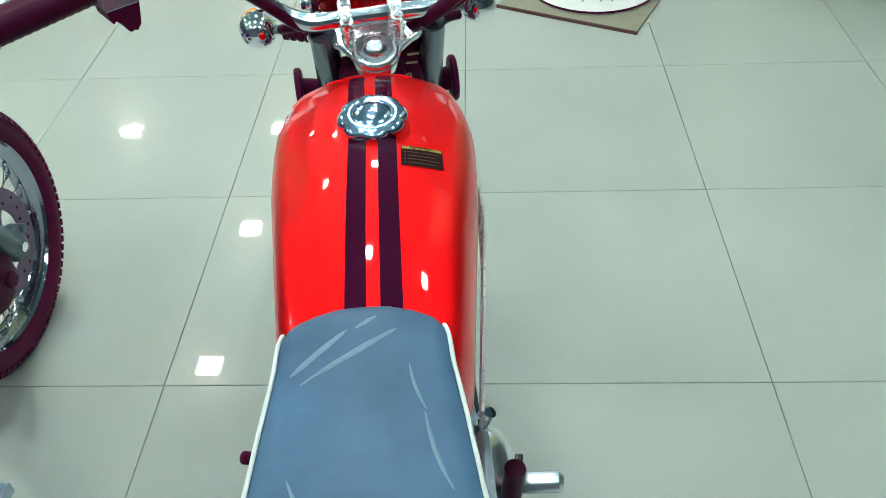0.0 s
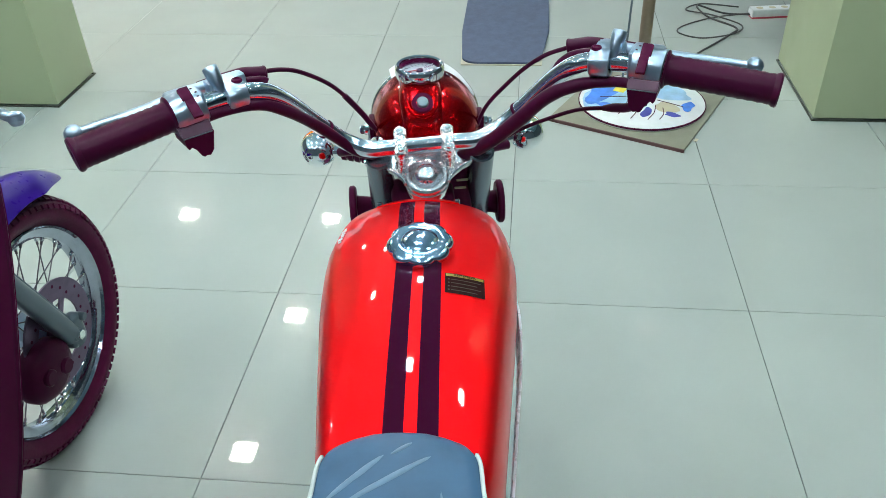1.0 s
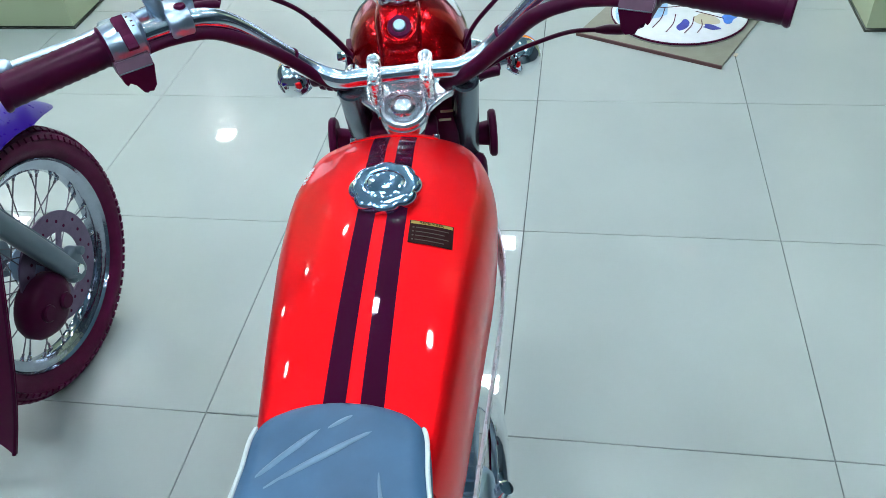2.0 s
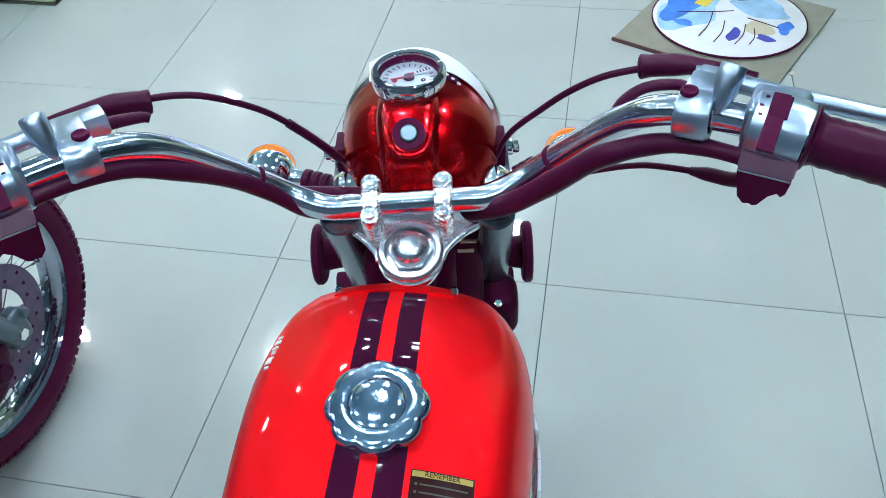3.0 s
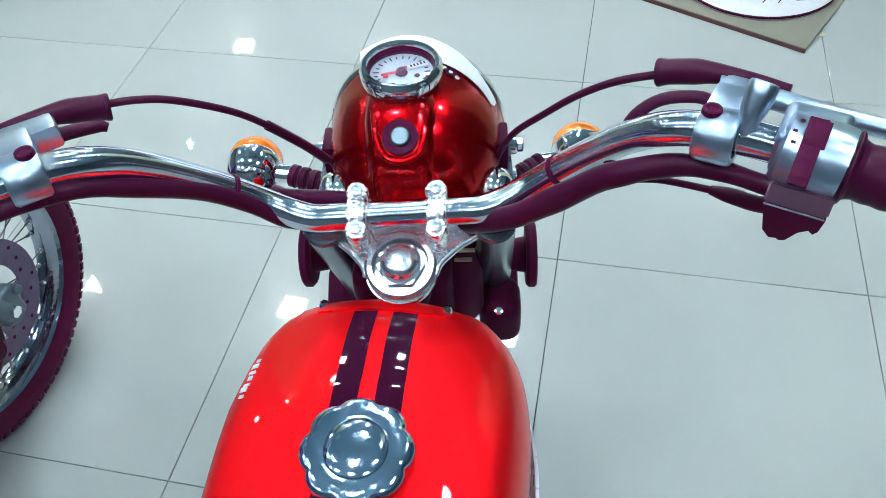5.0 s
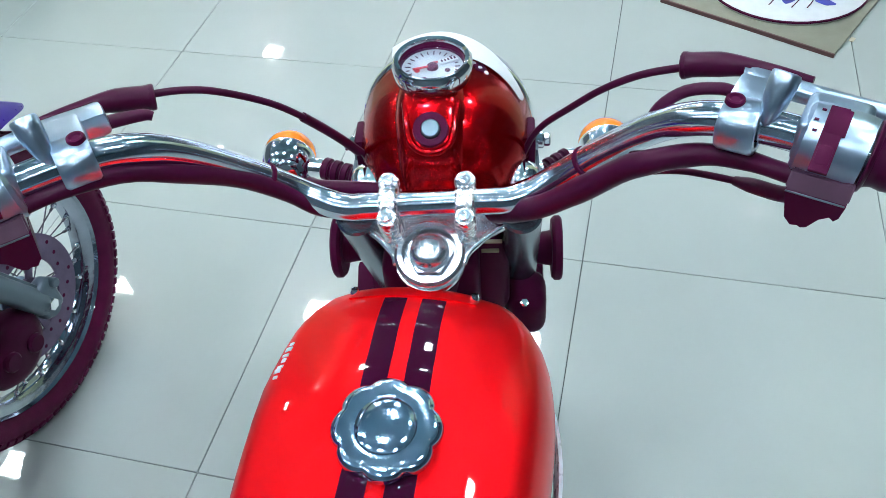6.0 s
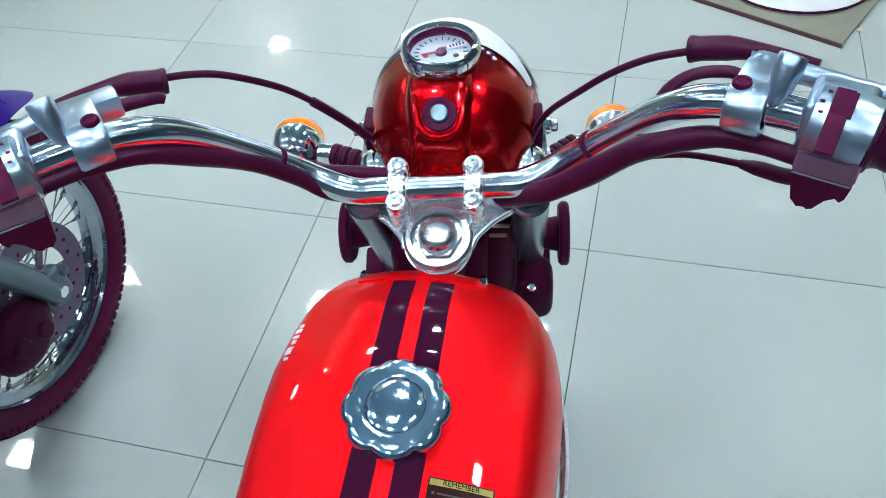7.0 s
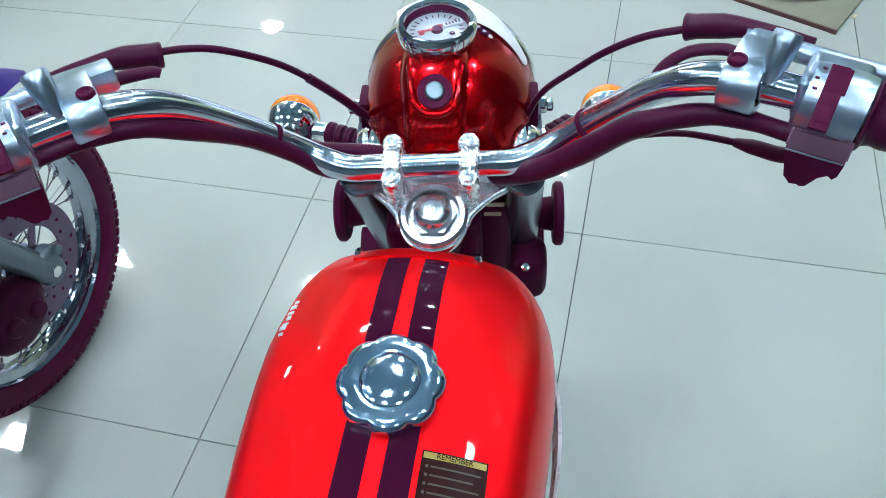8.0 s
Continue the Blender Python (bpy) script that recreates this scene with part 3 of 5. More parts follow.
for s in (-1, 1):
    top = TOP + Vector((s * 0.067 + 0.007, 0.010, -0.012))
    leg = part("fork_leg", steer(rod(top + AX * 0.033, top - AX * 0.30, 0.0170, 28, bevel=0.002)), M_FORK, bike, "silver-grey fork cover")
    part("fork_slider", steer(rod(top - AX * 0.29, top - AX * 0.575, 0.0165, 20, bevel=0.002)), M_ALLOY, leg)
    part("fork_cap", steer(moved(lathe([(0, 0.017), (0.006, 0.0162), (0.012, 0.013), (0.0165, 0.0075), (0.018, 0.0), (0.018, -0.02)], 28), along((0.074 if s > 0 else -0.056, 0.084, 0.797), (0, -0.25, 1)))), M_CHROME, fork, "chrome domed fork cap")
    # headlamp ear
    ear = part("headlight_ear", steer(join(box(0.004, 0.034, 0.056, (0.0085 + s * 0.081, 0.100, 0.770), 0.0015, 2), box(0.003, 0.024, 0.030, (0.0085 + s * 0.0805, 0.124, 0.790), 0.0012, 2))), M_GREY, bike, "silver headlight bracket")
    part("ear_bolt", steer(join(rod((0.0085 + s * 0.078, 0.128, 0.803), (0.0085 + s * 0.087, 0.128, 0.803), 0.008, 12, bevel=0.001), rod((0.0085 + s * 0.087, 0.128, 0.803), (0.0085 + s * 0.093, 0.128, 0.803), 0.0058, 6, bevel=0.001))), M_CHROME, ear)
    part("shell_lug", steer(box(0.010, 0.030, 0.034, (0.0085 + s * 0.0745, 0.122, 0.806), 0.003, 2)), M_HUB, ear, "dark lug on the shell's side")
    # round side reflector with a black back
    c = Vector((s * 0.103 + 0.006 - (0.006 if s < 0 else 0), 0.108, 0.681 + (0.007 if s < 0 else 0)))
    refl = part("side_reflector", steer(moved(lathe([(0, -0.004), (0.029, -0.004), (0.032, -0.001), (0.032, 0.004), (0.030, 0.006), (0, 0.006)], 32), along(c, (s, 0, 0)))), M_BLACK, bike, "round black-backed side reflector")
    part("reflector_stay", steer(rod(c - Vector((s * 0.040, 0, 0)), c, 0.012, 16, r2=0.018, bevel=0.002)), M_BLACK, refl)
    part("lower_pinch", steer(join(rod(top - AX * 0.185, top - AX * 0.245, 0.0245, 20, bevel=0.003), rod(top - AX * 0.215 + Vector((s * 0.01, -0.022, 0)), top - AX * 0.215 + Vector((s * 0.012, -0.032, 0)), 0.006, 6))), M_BLACK, leg)
part("steering_stem", steer(rod((0, 0.002, 0.782), Vector((0, 0.002, 0.782)) - AX * 0.20, 0.021, 20, bevel=0.002)), M_BLACK, bike)
part("lower_clamp", steer(moved(box(0.20, 0.05, 0.026, (0, 0, 0), 0.006, 2), Matrix.Translation(TOP - AX * 0.215) @ Matrix.Rotation(RAKE, 4, "X"))), M_BLACK, bike)
horn = part("horn", steer(moved(lathe([(0, 0.012), (0.018, 0.014), (0.040, 0.008), (0.041, -0.006), (0.03, -0.016), (0, -0.02)], 28), along((0.03, 0.105, 0.665), (0.1, 0.9, -0.2)))), M_BLACK, bike)
part("wiring_cover", steer(box(0.085, 0.055, 0.085, (-0.005, 0.045, 0.715), 0.012, 3)), M_BLACK, bike)
# dark body added to fill the gap between stem and right fork leg
part("dark_filler", steer(loft([[(cx + w * math.cos(2 * math.pi * i / 14), y + 0.018 * math.sin(2 * math.pi * i / 14), z) for i in range(14)]
                                for cx, y, w, z in ((0.040, 0.060, 0.014, 0.650), (0.042, 0.058, 0.022, 0.668), (0.040, 0.060, 0.024, 0.700), (0.040, 0.064, 0.023, 0.735), (0.044, 0.064, 0.019, 0.766), (0.044, 0.066, 0.012, 0.774))])), M_BLACK, bike, "dark filler body at the steering head")
part("wiring_hose", steer(tube([(-0.112, 0.088, 0.792), (-0.0996, 0.075, 0.800), (-0.0692, 0.066, 0.806), (-0.0395, 0.060, 0.808), (-0.010, 0.058, 0.800), (0.01, 0.062, 0.772)], 0.0068, 12, 5)), M_RUBBER, bike, "black wiring hose under the headlight")
part("wiring_hose", steer(tube([(0.118, 0.088, 0.786), (0.0903, 0.075, 0.790), (0.0647, 0.066, 0.796), (0.0377, 0.060, 0.806), (0.012, 0.060, 0.800), (-0.01, 0.064, 0.772)], 0.0068, 12, 5)), M_RUBBER, bike, "black wiring hose under the headlight")
for lx, lz in ((0.0500, 0.7600), (0.0472, 0.7480)):
    part("pale_mark", steer(box(0.0155, 0.0040, 0.0018, (lx, 0.0450, lz), 0.0004, 1)), M_PRINT, bike, "pale mark on the dark filler body")
part("fork_plate", steer(box(0.040, 0.048, 0.058, (0.080, 0.078, 0.634), 0.018, 5)), M_BLACK, bike)
part("fork_plate_bolt", steer(moved(lathe([(0, 0.004), (0.0040, 0.0034), (0.0048, 0.0)], 6), along((0.078, 0.056, 0.660), (0.0, -0.6, 0.8)))), M_CHROME, bike)

# handlebar, set a little askew in its clamps
BARS = STEER @ pose(0, 0.021, 0) @ pose(0, 0, 0.831, 0, -0.7, 1.9) @ pose(0, -0.021, -0.831)


def bars(bm):
    return moved(bm, BARS)


BAR = [(-0.366, -0.138, 0.944), (-0.30, -0.100, 0.950), (-0.24, -0.066, 0.954), (-0.205, -0.046, 0.953), (-0.180, -0.031, 0.945), (-0.159, -0.010, 0.921), (-0.1330, 0.0170, 0.8790), (-0.1070, 0.0290, 0.8480),
       (-0.0855, 0.0275, 0.8345), (-0.065, 0.0225, 0.830), (-0.045, 0.021, 0.831), (0.0, 0.021, 0.831)]
BAR = BAR + [(-x, y, z) for x, y, z in BAR[-2::-1]]
bar = part("handlebar", bars(tube(BAR, 0.0110, 28, 5, grain=True)), M_BAR, bike, "chrome tubular handlebar", 60)
for s in (-1, 1):
    # clamp on the top bridge
    x = s * 0.030
    lean = pose(x, 0.019, 0.831, 20.0, 0, 0)
    saddle = [(0.0112, -0.0072), (0.0146, -0.0072), (0.0158, -0.0058), (0.0158, 0.0058), (0.0146, 0.0072), (0.0112, 0.0072)]
    boss = [(0.0, 0.0118), (0.0050, 0.0118), (0.0056, 0.0130), (0.0070, 0.0130), (0.0080, 0.0120), (0.0084, 0.0100), (0.0084, -0.004), (0.0078, -0.030), (0.0, -0.030)]
    cl = part("bar_clamp", steer(moved(join(
        moved(lathe(saddle, 28, closed=True), along((0, 0, 0), (1, 0, 0))),
        box(0.0142, 0.036, 0.010, (0, 0, 0.0065), 0.003, 2), box(0.0150, 0.042, 0.026, (0, 0, -0.0205), 0.004, 2),
        *[moved(lathe(boss, 24), pose(0, dy, 0)) for dy in (-0.0158, 0.0158)]), lean)), M_CLAMP, bar, "chrome handlebar clamp")
    for dy in (-0.0158, 0.0158):
        part("clamp_bolt", steer(moved(lathe([(0.0, 0.0018), (0.0022, 0.0018), (0.0026, 0.0044), (0.0042, 0.0042), (0.0047, 0.0026), (0.0047, 0.0)], 12), lean @ pose(0, dy, 0.0118))), M_SATIN, cl)
    # strap that holds the wiring
    part("cable_tie", bars(moved(lathe([(0.0110, -0.0018), (0.0122, -0.0014), (0.0122, 0.0014), (0.0110, 0.0018)], 20, closed=True), along((s * 0.1215, 0.0235, 0.8645), (s * 0.63, -0.33, 0.72)))), M_BLACK, bar)
    # wiring loom under the bar
    if s > 0:
        loom = [(0.245, -0.090, 0.938), (0.2240, -0.0760, 0.938), (0.2113, -0.0620, 0.934), (0.2002, -0.0530, 0.931), (0.1866, -0.0435, 0.926), (0.1700, -0.0390, 0.921), (0.1550, -0.0360, 0.915), (0.1410, -0.0270, 0.902), (0.1227, -0.0170, 0.880), (0.1080, -0.0080, 0.862), (0.085, 0.006, 0.836), (0.055, 0.032, 0.805), (0.03, 0.055, 0.785)]
        part("wiring_loom", bars(tube(loom, 0.0078, 14, 4, taper=lambda u: mix([(0, 0.70), (0.18, 0.82), (0.38, 1.0), (0.55, 1.12), (0.73, 1.22), (1.0, 1.1)], u) + 0.025 * math.sin(38 * u))), M_RUBBER, bar, "black taped wiring loom")
    else:
        loom = [(-0.255, -0.0895, 0.943), (-0.222, -0.0675, 0.944), (-0.188, -0.0475, 0.939), (-0.160, -0.0265, 0.918), (-0.131, 0.0060, 0.8800), (-0.106, 0.0205, 0.8490), (-0.085, 0.0240, 0.8280), (-0.06, 0.032, 0.814), (-0.03, 0.055, 0.785)]
        part("wiring_loom", bars(tube(loom, 0.0054, 12, 4, taper=lambda u: 0.90 + 0.42 * math.sin(math.pi * u) + 0.03 * math.sin(38 * u))), M_RUBBER, bar, "black taped wiring loom")
    # grip
    d = (Vector((s * 0.366, -0.138, 0.944 if s > 0 else 0.942)) - Vector((s * 0.24, -0.066, 0.954))).normalized()
    g0 = Vector((0.2665, -0.0815, 0.9525)) if s > 0 else Vector((-0.274, -0.0855, 0.9525))
    L = 0.123 if s > 0 else 0.107
    prof = [(0.0115, 0.0), (0.0212, 0.0), (0.0218, 0.0010), (0.0210, 0.0022), (0.0180, 0.0034), (0.0168, 0.006)]
    for i in range(22):
        h = 0.008 + (L - 0.018) * i / 21
        prof += [(0.0163 + (0.0006 if i % 2 else 0.0), h)]
    prof += [(0.0165, L - 0.008), (0.0185, L - 0.005), (0.0188, L - 0.002), (0.017, L), (0.006, L), (0.005, L - 0.002), (0, L - 0.002)]
    part("grip", bars(moved(lathe(prof, 28), along(g0, d))), M_RUBBER, bar, "ribbed black rubber grip")
    # switch housing: silver clam shell above, dark lower box
    c = Vector((0.2500, -0.0720, 0.9535)) if s > 0 else Vector((-0.2600, -0.0775, 0.9530))
    base = along(c, d)
    sw = part("switch_housing", bars(join(
        moved(lathe([(0.0115, -0.019), (0.0185, -0.019), (0.0215, -0.0165), (0.0225, -0.006), (0.0225, 0.012), (0.0215, 0.0175), (0.0115, 0.018)], 28), base),
        moved(box(0.037, 0.036, 0.030, (0, 0, 0), 0.006, 3), Matrix.Translation(c + Vector((0, 0.006, 0.004))) @ Matrix.Rotation(math.atan2(d.y, d.x), 4, "Z")))), M_ALLOY, bar, "cast silver switch housing")
    rot = Matrix.Rotation(math.atan2(d.y * s, d.x * s), 4, "Z")
    at = Matrix.Translation(c + Vector((0, -0.003, -0.006))) @ rot
    band = loft([[(-0.0175, -0.020, 0.0), (0.0175, -0.020, 0.0), (0.0175, 0.016, 0.0), (-0.0175, 0.016, 0.0)],
                 [(-0.0180, -0.0275, -0.010), (0.0170, -0.0275, -0.010), (0.0170, 0.013, -0.010), (-0.0180, 0.013, -0.010)]])
    bmesh.ops.bevel(band, geom=list(band.edges), offset=0.0012, segments=2, affect="EDGES")
    outline = [(-0.0172, -0.010), (0.0164, -0.010), (0.0150, -0.0210), (0.0128, -0.0248), (0.0100, -0.0225), (0.0052, -0.0270), (0.0000, -0.0375), (-0.0030, -0.0392), (-0.0050, -0.0380), (-0.0090, -0.0392), (-0.0135, -0.0335)]
    foot = loft([[(s * x, y - 0.10 * (z + 0.010), k * (z + 0.0215) - 0.0215) for x, z in outline] for y, k in ((-0.0275, 0.94), (-0.0262, 1.0), (0.000, 1.0), (0.004, 0.9))])
    box_low = part("switch_box", bars(moved(band, at)), M_DARKALLOY, sw, "lower half of the switch housing")
    part("box_foot", bars(moved(foot, at)), M_BLACK, box_low)
    part("box_seam", bars(moved(box(0.0330, 0.0012, 0.0012, (-0.0008, -0.0277, -0.0102), 0.0004, 1), at)), M_GREY, box_low, "pale seam round the lower half")
    part("rocker_switch", bars(moved(join(box(0.0105, 0.040, 0.0040, (0, -0.002, 0), 0.0008, 2), box(0.0118, 0.016, 0.0044, (s * 0.0012, 0.009, 0), 0.0008, 2), box(0.0085, 0.012, 0.0046, (0, -0.012, 0.0003), 0.0015, 2)),
                                      Matrix.Translation(c) @ rot @ Matrix.Rotation(radians(30), 4, "X") @ Matrix.Translation((-s * 0.0025, -0.0045, 0.0215)))), M_BLACK, sw, "dark rocker switch")
    for k, (dx, dy) in enumerate(((-0.0105, 0.004), (-0.0125, -0.004), (-0.0115, -0.012))):
        part("switch_mark", bars(moved(box(0.0024, 0.0014, 0.0006, (s * dx, dy, 0), 0), Matrix.Translation(c) @ rot @ Matrix.Rotation(radians(12), 4, "X") @ Matrix.Translation((0, 0, 0.0228)))), M_BLACK, sw)
    # lever perch
    q = Vector((0.2070, -0.0505, 0.9530)) if s > 0 else Vector((-0.2110, -0.0500, 0.9530))
    dq = Vector((s * 0.83, -0.5, 0.06)).normalized()
    rq = Matrix.Rotation(math.atan2(dq.y * s, dq.x * s), 4, "Z")
    q0, q = q, q + Vector((-0.0042, 0.0015, 0.0)) if s > 0 else q
    perch = part("lever_perch", bars(join(
        moved(lathe([(0.0112, -0.0115), (0.0155, -0.0115), (0.0168, -0.0095), (0.0168, 0.0095), (0.0155, 0.0115), (0.0112, 0.0115)], 26), along(q, dq)),
        moved(box(0.026, 0.030, 0.018, (0, 0.020, 0.004), 0.004, 2), Matrix.Translation(q) @ rq),
        moved(box(0.030, 0.020, 0.020, (s * 0.004, 0.036, 0.002), 0.005, 2) if s > 0 else box(0.046, 0.018, 0.018, (0.006, 0.035, 0.001), 0.004, 2), Matrix.Translation(q) @ rq))), M_ALLOY, bar, "cast aluminium lever perch")
    part("perch_bolt", bars(moved(lathe([(0, 0.0004), (0.0030, 0.0006), (0.0042, 0.0018), (0.0056, 0.0016), (0.0060, 0.0), (0.006, -0.006)], 18), pose(q.x - s * 0.0055, q.y + 0.003, q.z + 0.0168))), M_BLACK, perch)
    # mirror boss
    part("mirror_boss", bars(moved(lathe([(0.0, 0.0080), (0.0045, 0.0080), (0.0050, 0.0095), (0.0078, 0.0090), (0.0086, 0.0078), (0.0086, 0.002), (0.0078, -0.006), (0.0058, -0.014), (0.0030, -0.021), (0.0, -0.024)], 26), along(q + Vector((s * 0.0175, -0.001, 0.0270)), (s * 0.36, 0.45, 0.82)))), M_ALLOY, perch)
    q = q0
    # lever
    LV = [q + Vector(v) for v in ((s * 0.006, 0.044, 0.002), (s * 0.030, 0.034, 0.001), (s * 0.060, 0.018, -0.001), (s * 0.100, 0.000, -0.004), (s * 0.140, -0.017, -0.007), (s * 0.166, -0.026, -0.009))]
    if s < 0:
        LV[3:] = [q + Vector(v) for v in ((-0.100, -0.006, -0.005), (-0.138, -0.023, -0.008), (-0.167, -0.037, -0.010))]
    lever = part("lever", bars(join(tube(LV, 0.0066, 12, 4, taper=lambda u: 1.15 - 0.35 * u), moved(lathe([(0, -0.0105), (0.0055, -0.0090), (0.0093, -0.0045), (0.0105, 0), (0.0093, 0.0045), (0.0055, 0.0090), (0, 0.0105)], 20), Matrix.Translation(LV[-1])))), M_ALLOY, bar, "polished alloy lever with a ball end")
    # cable adjuster boot and cable to the headlamp
    part("cable_boot", bars(tube([(s * 0.256, -0.012, 0.9545), (s * 0.240, -0.001, 0.9535), (s * 0.224, 0.010, 0.951), (s * 0.210, 0.0175, 0.949), (s * 0.196, 0.0235, 0.946), (s * 0.184, 0.0275, 0.9435)], 0.0085, 14, 4, taper=lambda u: 0.32 + 0.68 * min(1.0, u * 1.55) ** 1.2 + (0.06 if u > 0.9 else 0.0))), M_RUBBER, bar, "tapered rubber boot on the control cable")
    part("boot_collar", bars(rod((s * 0.187, 0.0264, 0.9440), (s * 0.183, 0.0280, 0.9432), 0.0094, 14, bevel=0.001)), M_RUBBER, bar)
    if s < 0:
        run = [(-0.186, 0.0265, 0.9465), (-0.165, 0.032, 0.9445), (-0.1435, 0.040, 0.936), (-0.1137, 0.056, 0.9114), (-0.0932, 0.070, 0.8838), (-0.0724, 0.088, 0.8452), (-0.056, 0.101, 0.810), (-0.045, 0.085, 0.765), (-0.040, 0.06, 0.70)]
        part("cable_sleeve", bars(tube([(-0.0945, 0.0692, 0.8858), (-0.0830, 0.0788, 0.8655), (-0.0724, 0.088, 0.8452), (-0.062, 0.097, 0.823)], 0.0040, 10, 4)), M_RUBBER, bar)
    else:
        run = [(0.186, 0.0262, 0.9430), (0.159, 0.036, 0.9316), (0.1356, 0.050, 0.9106), (0.1143, 0.066, 0.8825), (0.0929, 0.088, 0.8461), (0.080, 0.098, 0.812), (0.060, 0.085, 0.765), (0.045, 0.06, 0.70)]
    part("control_cable", bars(tube(run, 0.0028, 10, 5)), M_RUBBER, bar)
# second hose on the brake side and the throttle cable
part("brake_hose", bars(tube([(0.2085, -0.016, 0.9510), (0.200, -0.0085, 0.950), (0.180, -0.004, 0.946), (0.164, -0.006, 0.936), (0.156, -0.008, 0.918), (0.150, -0.006, 0.898)], 0.0042, 10, 4)), M_RUBBER, bar)
part("throttle_cable", bars(tube([(0.2194, -0.0239, 0.882), (0.2010, -0.0085, 0.8755), (0.1867, 0.0060, 0.8665), (0.165, 0.022, 0.852), (0.13, 0.040, 0.830), (0.09, 0.055, 0.800)], 0.0026, 10, 4)), M_RUBBER, bar)
part("throttle_boot", bars(tube([(0.252, -0.068, 0.908), (0.2396, -0.0494, 0.893), (0.2294, -0.0366, 0.8875), (0.2180, -0.0228, 0.8815)], 0.0056, 10, 3, taper=lambda u: 1.0 if u < 0.75 else 1.0 - 1.6 * (u - 0.75))), M_RUBBER, bar)
part("clutch_guide", bars(tube([(-0.208, -0.010, 0.951), (-0.196, -0.002, 0.9485), (-0.184, 0.005, 0.9455), (-0.179, 0.006, 0.943)], 0.0050, 12, 3, taper=lambda u: 1.0 - 0.35 * u ** 2)), M_RUBBER, bar)

# headlamp shell with its instrument boss
HC = Vector((0.0085, 0.128, 0.803))
HD = Vector((0, 0.985, -0.12)).normalized()
shell = part("headlight_shell", steer(moved(lathe([(0, -0.080), (0.020, -0.0785), (0.040, -0.071), (0.056, -0.058), (0.067, -0.042), (0.0735, -0.022), (0.0760, 0.0), (0.0765, 0.018), (0.0775, 0.024), (0.076, 0.028), (0.060, 0.028)], 56), along(HC, HD))), M_RED_SHADED, bike, "glossy red round headlight shell", 60)
part("headlight_rim", steer(moved(lathe([(0.0772, 0.025), (0.0786, 0.027), (0.0790, 0.034), (0.0770, 0.044), (0.074, 0.046), (0.073, 0.040), (0.076, 0.028)], 56, closed=True), along(HC, HD))), M_CHROME, shell, "chrome headlight rim")
part("headlight_lens", steer(moved(lathe([(0.0745, 0.042), (0.060, 0.049), (0.030, 0.054), (0, 0.055)], 48), along(HC, HD))), M_GLASS, shell)
part("headlight_bowl", steer(moved(lathe([(0.0735, 0.038), (0.055, 0.016), (0.03, 0.002), (0, -0.002)], 40), along(HC, HD))), M_CHROME, shell)
# white paper strip wrapped over the top of the rim, its loose end narrowing down the shell's side
def wrap(u, v):
    a = radians(90 - u)
    r = 0.0800 - 0.0016 * max(0.0, (0.012 - v) / 0.03) - 0.0018 * max(0.0, -v) / 0.010 + 0.0040 * max(0.0, (v - 0.012) / 0.03)
    return HC + HD * (v + 0.012) + r * (math.cos(a) * Vector((1, 0, 0)) + math.sin(a) * Vector((0, HD.z * -1, HD.y)))


def strip_at(u, v):
    k = max(0.0, min(1.0, (u + 6) / 64.0)) ** 1.7
    end = 0.4 + 0.6 * math.sqrt(max(0.0, min(1.0, (62 - u) / 4.0)))
    lo, hi = 0.004 - 0.013 * k, 0.0370 - 0.0350 * k
    return wrap(u, (lo + hi) / 2 + (v - 0.5) * (hi - lo) * end)


part("paper_strip", steer(sheet(strip_at, [-34 + 2 * i for i in range(49)], [j / 7 for j in range(8)], 0.0006)), M_WHITE, shell, "white paper strip over the headlight rim")
for k in range(9):
    a, d = radians(21 + 3.0 * (k % 3) + 1.3 * (k // 3)), 0.012 - 0.0042 * (k // 3)
    rr = 0.0768 + (0.0 if d > -0.01 else -0.0006)
    p = HC + HD * d + rr * (math.sin(a) * Vector((1, 0, 0)) + math.cos(a) * Vector((0, -HD.z, HD.y)))
    part("stamp_mark", steer(moved(lathe([(0, 0.0004), (0.0017 + 0.0006 * (k % 2), 0.0003), (0.0026, -0.0006)], 8), along(p, p - HC - HD * d))), M_BLACK if k % 4 else M_WHITE, shell)
part("strip_print", steer(sheet(lambda u, v: wrap(u, v) + Vector((0, 0, 0.0008)), [-14 + 3 * i for i in range(7)], [0.010, 0.012], 0.0)), M_BLACK, shell)

# boss that carries dial and lock
SP = Vector((0.003, 0.122, 0.894))
def boss_ring(y, w, z0, z1):
    n = 20
    ring = []
    for i in range(n + 1):
        a = math.pi * i / n
        ring.append((0.002 + w * math.copysign(abs(math.cos(a)) ** 0.55, math.cos(a)), y, z0 + (z1 - z0) * math.sin(a) ** 0.42))
    return ring


part("instrument_boss", steer(loft([boss_ring(y, w, 0.80, z) for y, w, z in ((0.052, 0.017, 0.842), (0.054, 0.0235, 0.850), (0.060, 0.0275, 0.858), (0.072, 0.0305, 0.868), (0.084, 0.0325, 0.8765), (0.090, 0.0332, 0.8800), (0.105, 0.0338, 0.8825), (0.130, 0.0330, 0.8825), (0.147, 0.028, 0.874), (0.155, 0.018, 0.862))])), M_RED_SHADED, shell, "raised red instrument boss", 60)
tilt = Matrix.Translation(SP)
part("speedometer_bezel", steer(moved(lathe([(0.0265, -0.001), (0.0275, 0.003), (0.0305, 0.004), (0.0330, 0.001), (0.0333, -0.003), (0.0326, -0.0115), (0.0316, -0.0135), (0.026, -0.0135), (0.0262, -0.008)], 48, closed=True), tilt)), M_CHROME, shell, "chrome speedometer bezel")
